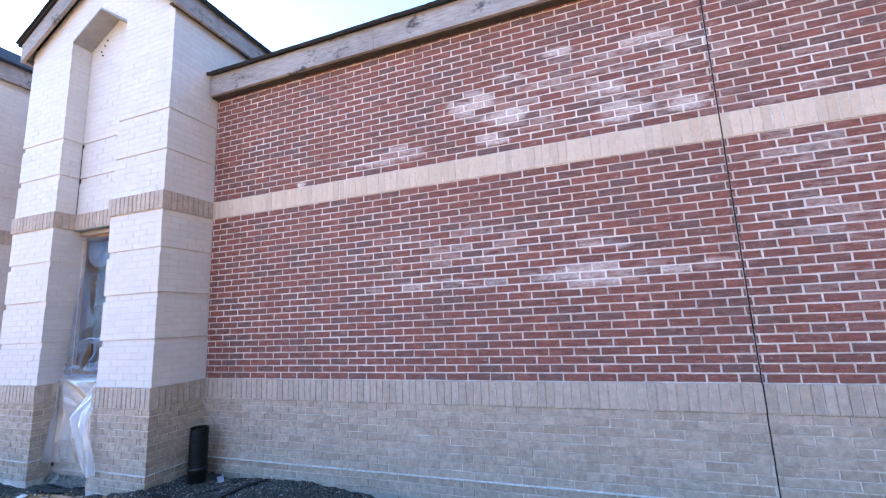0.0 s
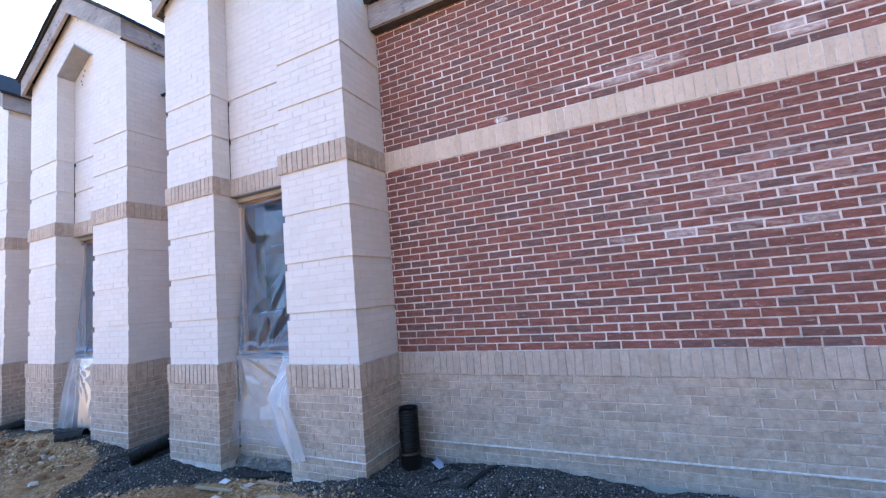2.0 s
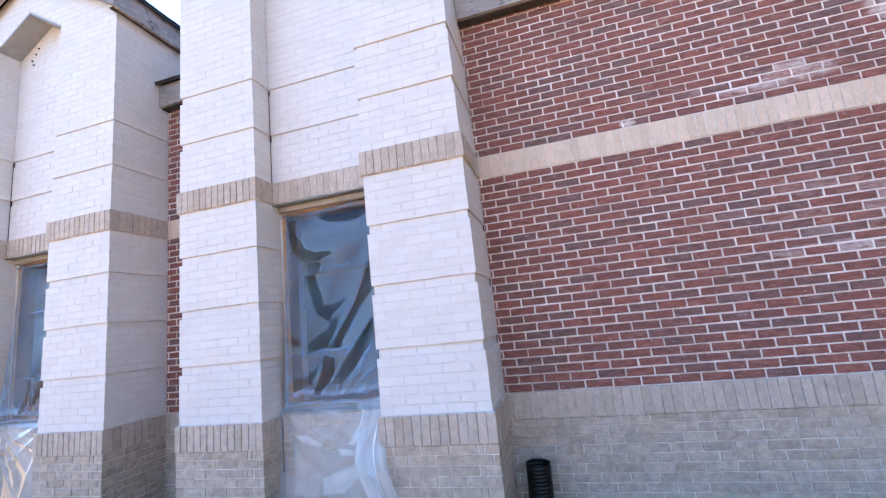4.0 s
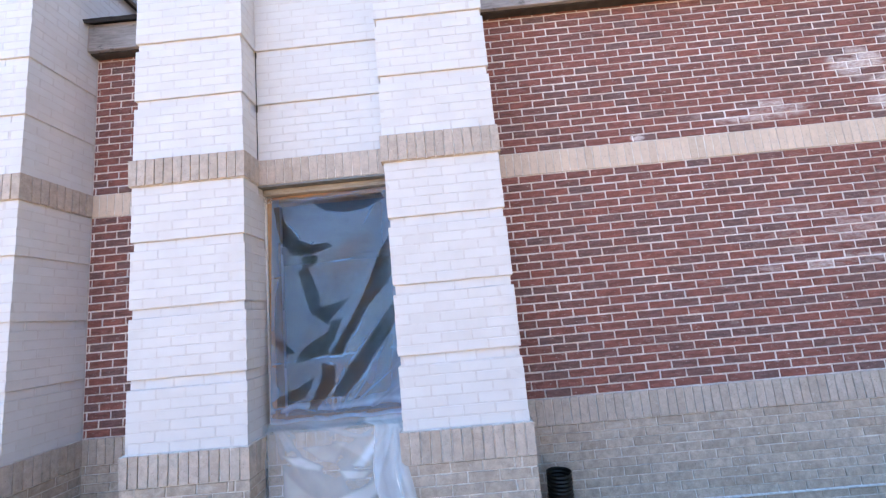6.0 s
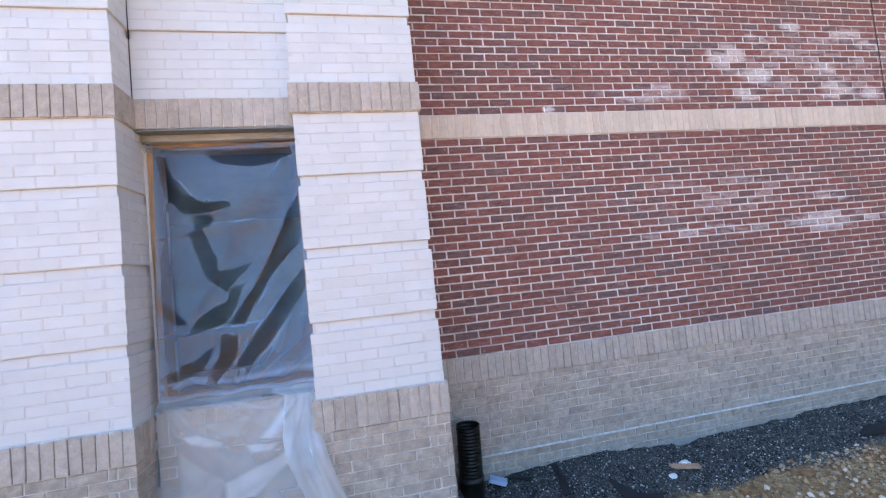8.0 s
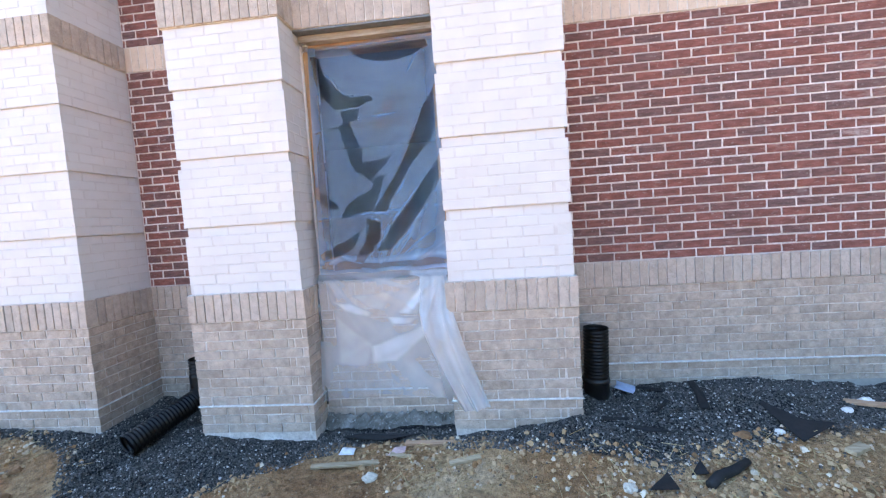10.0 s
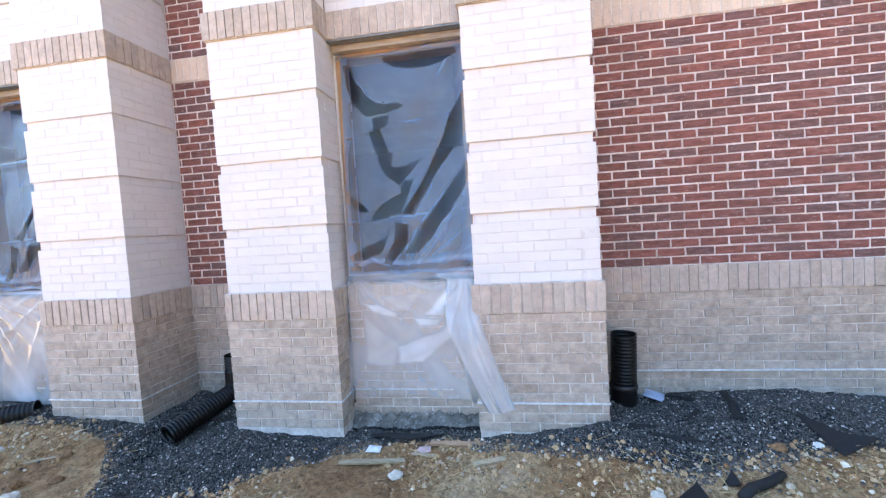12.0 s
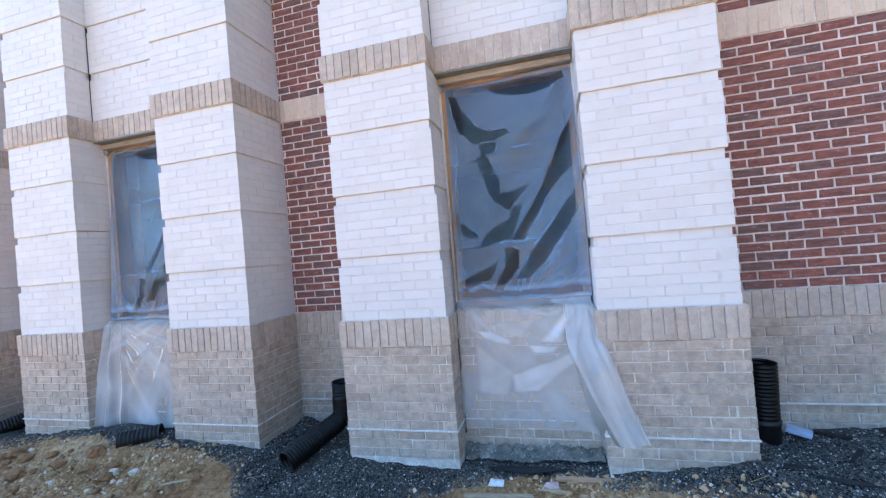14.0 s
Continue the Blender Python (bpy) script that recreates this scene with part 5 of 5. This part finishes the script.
flap("membrane_strip", -3.98, 3.03, [(-0.09, -0.045), (0.09, 0.01), (0.09, 0.04), (-0.09, -0.01)], 0.008, SCRAP, "narrow strip of black membrane on gravel", "membrane scrap", 5)
flap("membrane_strip", -4.99, 2.36, [(-0.17, -0.02), (0.17, -0.01), (0.16, 0.015), (0.0, 0.02), (-0.17, 0.035)], 0.008, SCRAP, "narrow strip of black membrane on brown earth", "membrane scrap", 6)
flap("membrane_strip", -3.60, 3.49, [(-0.07, 0.05), (0.08, -0.07), (0.10, -0.03), (-0.05, 0.09)], 0.015, SCRAP, BLACK_LABEL, "membrane scrap", 7)
flap("membrane_strip", -3.615, 3.21, [(-0.08, -0.07), (-0.05, -0.08), (0.075, 0.06), (0.05, 0.075)], 0.008, SCRAP, "narrow strip of black membrane on gravel", "membrane scrap", 8)
flap("membrane_strip", -3.80, 2.93, [(-0.15, 0.02), (-0.02, -0.02), (0.14, -0.02), (0.05, 0.02), (-0.13, 0.04)], 0.01, SCRAP, BLACK_LABEL, "membrane scrap", 9)
flap("membrane_scrap", -0.55, 3.05, [(-0.25, 0.0), (0.1, -0.1), (0.3, 0.05), (0.0, 0.14)], 0.03, SCRAP, BLACK_LABEL, "membrane scrap", 10)
flap("membrane_scrap", -5.55, 3.02, [(-0.28, -0.02), (0.0, -0.05), (0.28, 0.0), (0.1, 0.05), (-0.2, 0.04)], 0.015, SCRAP, BLACK_LABEL, "membrane scrap", 11)
flap("paper_scrap", -5.75, 2.86, [(-0.05, -0.03), (0.05, -0.03), (0.05, 0.03), (-0.04, 0.03)], 0.006, LIME, "crumpled white paper scrap on gravel", "paper scrap", 13)
flap("paper_scrap", -5.40, 2.84, [(-0.06, -0.04), (0.05, -0.03), (0.04, 0.05), (-0.03, 0.03)], 0.012, plain("pinkish_scrap", (0.55, 0.38, 0.36), 0.8), "pinkish scrap of insulation on the earth", "scrap", 14)


def angle_offcut():
    ob = holder("metal_offcut", "pale galvanised metal angle offcut lying on gravel", "metal offcut")
    m = Matrix.Translation((-3.77, 3.50, ground_z(-3.77, 3.50) + 0.03)) @ Euler((0.1, 0.12, -0.6)).to_matrix().to_4x4()
    boxed("flange", (-0.07, 0.07, -0.025, 0.025, 0, 0.003), GALV, ob, "", 0.001, m)
    boxed("web", (-0.07, 0.07, 0.022, 0.025, 0.003, 0.04), GALV, ob, "", 0.001, m)


angle_offcut()


def stick(x, y, l, a, w, mat, label, name="wood_offcut"):
    z = (ground_z(x - l / 2 * math.cos(a), y - l / 2 * math.sin(a)) + ground_z(x + l / 2 * math.cos(a), y + l / 2 * math.sin(a))) / 2 + w * 0.45
    m = Matrix.Translation((x, y, z)) @ Euler((0.1, 0.03, a)).to_matrix().to_4x4()
    tagged(boxed(name, (-l / 2, l / 2, -w * 0.9, w * 0.9, -w * 0.4, w * 0.4), mat, None, "", w * 0.12, m), label, "wood offcut", "wood offcuts")


stick(-5.72, 2.72, 0.42, 0.15, 0.02, PALE_WOOD, "splintered pale lumber offcut on brown earth")
stick(-5.30, 2.78, 0.30, -0.2, 0.018, PALE_WOOD, "splintered pale lumber offcut on brown earth")
stick(-4.95, 2.70, 0.22, 0.4, 0.02, PALE_WOOD, "splintered pale lumber offcut on brown earth")
stick(-5.20, 2.93, 0.34, 0.05, 0.022, RAW_WOOD_X, "broken brown lumber offcut beside the bay")
stick(-2.79, 2.70, 0.15, 0.5, 0.03, PALE_WOOD, "short pale block of lumber on brown earth")
stick(-2.35, 3.18, 0.22, -0.3, 0.025, RAW_WOOD_X, "short brown lumber offcut on gravel")
stick(-8.05, 2.55, 0.18, 0.6, 0.012, PALE_WOOD, "thin pale splinter of lumber on brown earth")


def branch():
    bm = bmesh.new()
    pts = [V((-3.68, 2.46, 0)), V((-3.60, 2.53, 0)), V((-3.50, 2.57, 0)), V((-3.40, 2.63, 0))]
    pts = [V((p.x, p.y, ground_z(p.x, p.y) + 0.025)) for p in pts]
    rings = tube(bm, pts, [0.026, 0.028, 0.025, 0.020], 10)
    for r_, flip in ((rings[0], True), (rings[-1], False)):
        bm.faces.new(r_[::-1] if flip else r_)
    tagged(part("charred_branch", bm, SCRAP, None, "", True), "short dark weathered branch on brown earth", "branch")


branch()


def lump(x, y, s, mat, label, seed, name="rock"):
    bm = bmesh.new()
    bmesh.ops.create_icosphere(bm, subdivisions=3, radius=1)
    for v in bm.verts:
        n = noise.fractal(v.co * 1.4 + V((seed * 3.1, 0, 0)), 0.8, 2.0, 4)
        v.co = V((v.co.x * s * (1 + 0.35 * n), v.co.y * s * 0.8 * (1 + 0.35 * n), v.co.z * s * 0.6 * (1 + 0.35 * n)))
    ob = part(name, bm, mat, None, "", False)
    ob.location = (x, y, ground_z(x, y) + s * 0.25)
    return tagged(ob, label, "rock", "loose rocks")


PALE_ROCK = plain("pale_rock", (0.52, 0.46, 0.38), 0.9, 0, 0.25, 30, 0.8)
WHITE_ROCK = plain("white_rock", (0.70, 0.68, 0.65), 0.85, 0, 0.15, 30, 0.6)
BROWN_ROCK = plain("brown_clay_lump", (0.235, 0.125, 0.060), 0.95, 0, 0.35, 16, 1.0)
r_ = random.Random(21)
for k_ in range(34):
    p_ = None
    while p_ is None:
        p_ = dirt_spot(r_)
    which = r_.random()
    lump(p_[0], p_[1], r_.uniform(0.018, 0.045), PALE_ROCK if which < 0.5 else WHITE_ROCK if which < 0.7 else BROWN_ROCK,
         "small pale stone on brown earth" if which < 0.5 else "small white stone on brown earth" if which < 0.7 else "clod of brown clay on the ground", k_)
for x_, y_, s_ in ((-9.05, 2.74, 0.075), (-9.6, 2.5, 0.085), (-9.95, 2.7, 0.07), (-8.7, 2.55, 0.055), (-9.3, 2.62, 0.06), (-8.95, 2.6, 0.052), (-9.75, 2.66, 0.06), (-3.08, 2.87, 0.028), (-2.32, 3.22, 0.045), (-2.54, 3.08, 0.03)):
    lump(x_, y_, s_, BROWN_ROCK if s_ > 0.05 else WHITE_ROCK, "clod of brown clay on the ground" if s_ > 0.05 else "small white stone on gravel", int(s_ * 900))


for k_ in range(46):
    x_, y_ = r_.uniform(-2.3, 1.9), r_.uniform(2.25, 2.95)
    which = r_.random()
    lump(x_, y_, r_.uniform(0.02, 0.06), PALE_ROCK if which < 0.35 else WHITE_ROCK if which < 0.5 else BROWN_ROCK,
         "pale broken stone in the rubble" if which < 0.35 else "white broken stone in the rubble" if which < 0.5 else "clod of brown clay on the ground", 100 + k_)
for k_ in range(40):
    x_, y_ = r_.uniform(-10.4, -7.6), r_.uniform(2.15, 2.75)
    lump(x_, y_, r_.uniform(0.02, 0.05), BROWN_ROCK if r_.random() < 0.75 else PALE_ROCK, "clod of brown clay on the ground", 160 + k_)


# ---- trees and a lift past the wall's end ----
def leaves(bm_v, bm_f, centre, size, n, leaf, r, drop=0.0):
    for _ in range(n):
        d = V((r.gauss(0, 1), r.gauss(0, 1), r.gauss(0, 1)))
        d = d.normalized() * (r.random() ** 0.45)
        p = centre + V((d.x * size[0], d.y * size[1], d.z * size[2]))
        q = Euler((r.uniform(0, 6.3), r.uniform(0, 6.3), r.uniform(0, 6.3))).to_matrix()
        s = leaf * r.uniform(0.6, 1.3)
        k = len(bm_v)
        bm_v += [p + q @ V((-s, 0, 0)), p + q @ V((0, -s * 0.45, s * 0.1)), p + q @ V((s, 0, 0)), p + q @ V((0, s * 0.45, s * 0.1))]
        bm_f.append((k, k + 1, k + 2, k + 3))


def tree(name, label, x, y, height, spread, mat, bark, seed, leaf, per, pine=False, bare=0.0, low=0.25):
    r = random.Random(seed)
    t = holder(name, label, "tree", "trees past the wall")
    bm = bmesh.new()
    lean = V((r.uniform(-0.4, 0.4), r.uniform(-0.4, 0.4), 0))
    pts = [V((x, y, -0.2)) + lean * k / 6 * height * 0.1 + V((r.uniform(-0.1, 0.1), r.uniform(-0.1, 0.1), height * 0.96 * k / 6)) for k in range(7)]
    tube(bm, pts, [height * 0.020 * (1 - 0.88 * k / 6) + 0.015 for k in range(7)], 8)
    part("trunk", bm, bark, t, "", True)
    bm = bmesh.new()
    vs, fs = [], []
    n = 52 if pine else 26
    for i in range(n):
        f = low + (0.97 - low) * i / (n - 1)
        k = min(5, int(f * 6))
        base = pts[k].lerp(pts[k + 1], f * 6 - k)
        a = i * 2.4 + r.uniform(-0.5, 0.5)
        reach = spread * ((1.05 - f) ** 0.7 if pine else math.sin(math.pi * min(0.97, (f - low) / (1 - low) * 0.8 + 0.18)) ** 0.8) * r.uniform(0.65, 1.15)
        rise = reach * (r.uniform(-0.05, 0.45) if pine else 0.55)
        tip = base + V((math.cos(a) * reach, math.sin(a) * reach, rise))
        midp = base.lerp(tip, 0.5) + V((r.uniform(-0.2, 0.2), r.uniform(-0.2, 0.2), 0.12 * reach))
        tube(bm, [base, midp, tip], [0.045 * (1.1 - f) + 0.012, 0.030 * (1.1 - f) + 0.008, 0.006], 5)
        if r.random() < bare:
            for _ in range(5):
                b0 = base.lerp(tip, r.uniform(0.3, 0.9))
                tube(bm, [b0, b0 + V((r.uniform(-0.5, 0.5), r.uniform(-0.5, 0.5), r.uniform(0.1, 0.6))), b0 + V((r.uniform(-1, 1), r.uniform(-1, 1), r.uniform(0.2, 0.9)))], [0.018, 0.012, 0.004], 4)
            continue
        for g in (0.45, 0.72, 1.0):
            cpt = base.lerp(tip, g) + V((r.uniform(-0.25, 0.25), r.uniform(-0.25, 0.25), r.uniform(-0.1, 0.25)))
            s = (0.30 + 0.34 * reach * (0.4 if pine else 0.5)) * r.uniform(0.7, 1.2)
            leaves(vs, fs, cpt, (s * 1.25, s * 1.25, s * 0.62) if pine else (s, s, s * 0.7), per, leaf, r)
    part("branchwork", bm, bark, t, "", True)
    child("crown", mesh_of("crown", vs, fs, mat), t)


tree("pine_tree", "tall green pine with gaps in its crown", 19.3, 10.6, 11.4, 3.6, PINE_LEAF, BARK, 31, 0.070, 135, True, low=0.25)
tree("broadleaf_tree", "broadleaf tree with yellow-green autumn leaves", 15.6, 8.6, 6.6, 2.4, LIME_LEAF, PALE_BARK, 32, 0.060, 200, bare=0.25, low=0.50)
tree("broadleaf_tree", "broadleaf tree with yellow-green autumn leaves", 18.2, 7.6, 9.0, 3.2, LIME_LEAF, BARK, 33, 0.065, 240, bare=0.15, low=0.45)
tree("broadleaf_tree", "green broadleaf tree with thin crown", 22.5, 8.4, 10.6, 3.6, PINE_LEAF, BARK, 34, 0.085, 260)
tree("broadleaf_tree", "green broadleaf tree with thin crown", 22.0, 12.0, 9.0, 3.4, PINE_LEAF, BARK, 37, 0.085, 260)
tree("bare_tree", "small half-bare tree with pale branches", 13.4, 7.3, 4.4, 2.0, LIME_LEAF, PALE_BARK, 35, 0.05, 30, bare=0.75, low=0.3)
tree("pine_tree", "tall green pine with gaps in its crown", 24.5, 15.5, 12.0, 3.4, PINE_LEAF, BARK, 36, 0.08, 110, True, low=0.3)


def unseen_woods_belt():
    """An added belt of woods out of view, darkening film reflections and low sky."""
    r = random.Random(77)
    vs, fs = [], []
    bm = bmesh.new()
    for k in range(95):
        a = radians(-172 + 165 * k / 94)
        d = r.uniform(36, 46)
        x, y, h = -2 + d * math.cos(a), d * math.sin(a), r.uniform(5.0, 8.0)
        tube(bm, [V((x, y, -0.3)), V((x, y, h * 0.5)), V((x, y, h * 0.9))], [0.2, 0.14, 0.05], 6)
        for _ in range(16):
            f = r.uniform(0.08, 0.95)
            w = 2.2 * math.sin(math.pi * min(1, f * 0.75 + 0.2))
            leaves(vs, fs, V((x + r.uniform(-w, w), y + r.uniform(-w, w), h * f)), (1.1, 1.1, 0.9), 16, 0.42, r)
    w = tagged(new("unseen_woods_belt"), "belt of dark green woods round the building site", "woods", "", "stuff")
    part("trunks", bm, BARK, w)
    child("foliage", mesh_of("foliage", vs, fs, DARK_LEAF), w)


unseen_woods_belt()


def flank_shade_woods():
    """Tall woods added out of view past the wall's end, to block sky from the pier flanks."""
    r = random.Random(78)
    vs, fs = [], []
    bm = bmesh.new()
    for row in range(3):
        for k in range(15):
            x, y, h = 12.8 + 3.2 * row + r.uniform(-1, 1), -36 + 2.7 * k + r.uniform(-0.9, 0.9), r.uniform(13.0, 17.0)
            tube(bm, [V((x, y, -0.3)), V((x, y, h * 0.5)), V((x, y, h * 0.9))], [0.24, 0.16, 0.05], 6)
            for _ in range(34):
                f = r.uniform(0.04, 0.97)
                w = 2.3 * math.sin(math.pi * min(1, f * 0.75 + 0.2))
                leaves(vs, fs, V((x + r.uniform(-w, w), y + r.uniform(-w, w), h * f)), (1.1, 1.1, 0.9), 16, 0.42, r)
    w = tagged(new("flank_shade_woods"), "tall edge of dark green woods past the wall", "woods", "", "stuff")
    part("trunks", bm, BARK, w)
    child("foliage", mesh_of("foliage", vs, fs, DARK_LEAF), w)


flank_shade_woods()


def thicket(x, y, w, h, seed):
    r = random.Random(seed)
    b = holder("bush", "dark green undergrowth below the trees", "bush", "undergrowth")
    vs, fs = [], []
    bm = bmesh.new()
    for _ in range(10):
        p = V((x + r.uniform(-w, w), y + r.uniform(-w, w), 0))
        tip = p + V((r.uniform(-0.4, 0.4), r.uniform(-0.4, 0.4), h * r.uniform(0.6, 1)))
        tube(bm, [p - V((0, 0, 0.2)), tip], [0.03, 0.008], 5)
        for g in (0.25, 0.5, 0.75, 0.95):
            leaves(vs, fs, p.lerp(tip, g), (0.6, 0.6, 0.45), 90, 0.08, r)
    part("stems", bm, BARK, b)
    child("foliage", mesh_of("foliage", vs, fs, DARK_LEAF), b)


for k_, (x_, y_) in enumerate(((14.2, 8.4), (15.8, 10.0), (19.5, 10.6), (22.5, 10), (15.0, 9.4), (17.0, 10.2), (18.6, 9.2), (17.6, 7.6), (20.2, 8.6), (21, 11.5), (20.5, 6.5), (23, 12.5), (16.4, 6.4))):
    thicket(x_, y_, 1.1, 3.8, 50 + k_)


def lift():
    """A blue boom lift parked beyond the wall's end, its arm folded low."""
    b = holder("boom_lift", "bright blue boom lift parked on the yellow earth", "boom lift")
    m = Matrix.Translation((9.6, 6.75, 0)) @ Matrix.Rotation(radians(-14), 4, "Z")
    boxed("upper_arm", (-0.75, 3.2, -0.13, 0.13, 1.72, 2.03), BLUE, b, "bright blue steel arm", 0.02, m @ Matrix.Rotation(radians(-3), 4, "Y"))
    boxed("lower_arm", (-0.20, 3.0, -0.12, 0.12, 1.30, 1.56), BLUE, b, "bright blue steel arm", 0.02, m)
    boxed("link", (2.6, 3.1, -0.15, 0.15, 1.2, 2.2), BLUE, b, "", 0.02, m)
    boxed("chassis", (0.6, 3.4, -0.75, 0.75, 0.45, 0.95), BLUE, b, "", 0.04, m)
    boxed("turntable", (1.2, 3.0, -0.55, 0.55, 0.96, 1.28), RUBBER, b, "dark turntable", 0.03, m)
    for x, y in ((0.95, -0.75), (3.05, -0.75), (0.95, 0.75), (3.05, 0.75)):
        bm = bmesh.new()
        bmesh.ops.create_cone(bm, segments=24, radius1=0.42, radius2=0.42, depth=0.28, cap_ends=True)
        bmesh.ops.bevel(bm, geom=bm.edges[:], offset=0.03, segments=1, affect="EDGES")
        bmesh.ops.transform(bm, matrix=m @ Matrix.Translation((x, y, 0.42)) @ Matrix.Rotation(radians(90), 4, "X"), verts=bm.verts)
        wheel = part("wheel", bm, RUBBER, b, "black rubber tyre")
    for x0, x1, z0, z1 in ((-0.62, -0.55, 1.80, 1.94), (-0.48, -0.40, 1.80, 1.94), (-0.28, -0.22, 1.82, 1.96), (-0.36, -0.22, 1.80, 1.83)):
        boxed("decal", (x0, x1, -0.136, -0.131, z0, z1), DECAL, b, "pale painted mark", 0, m @ Matrix.Rotation(radians(-3), 4, "Y"))


lift()
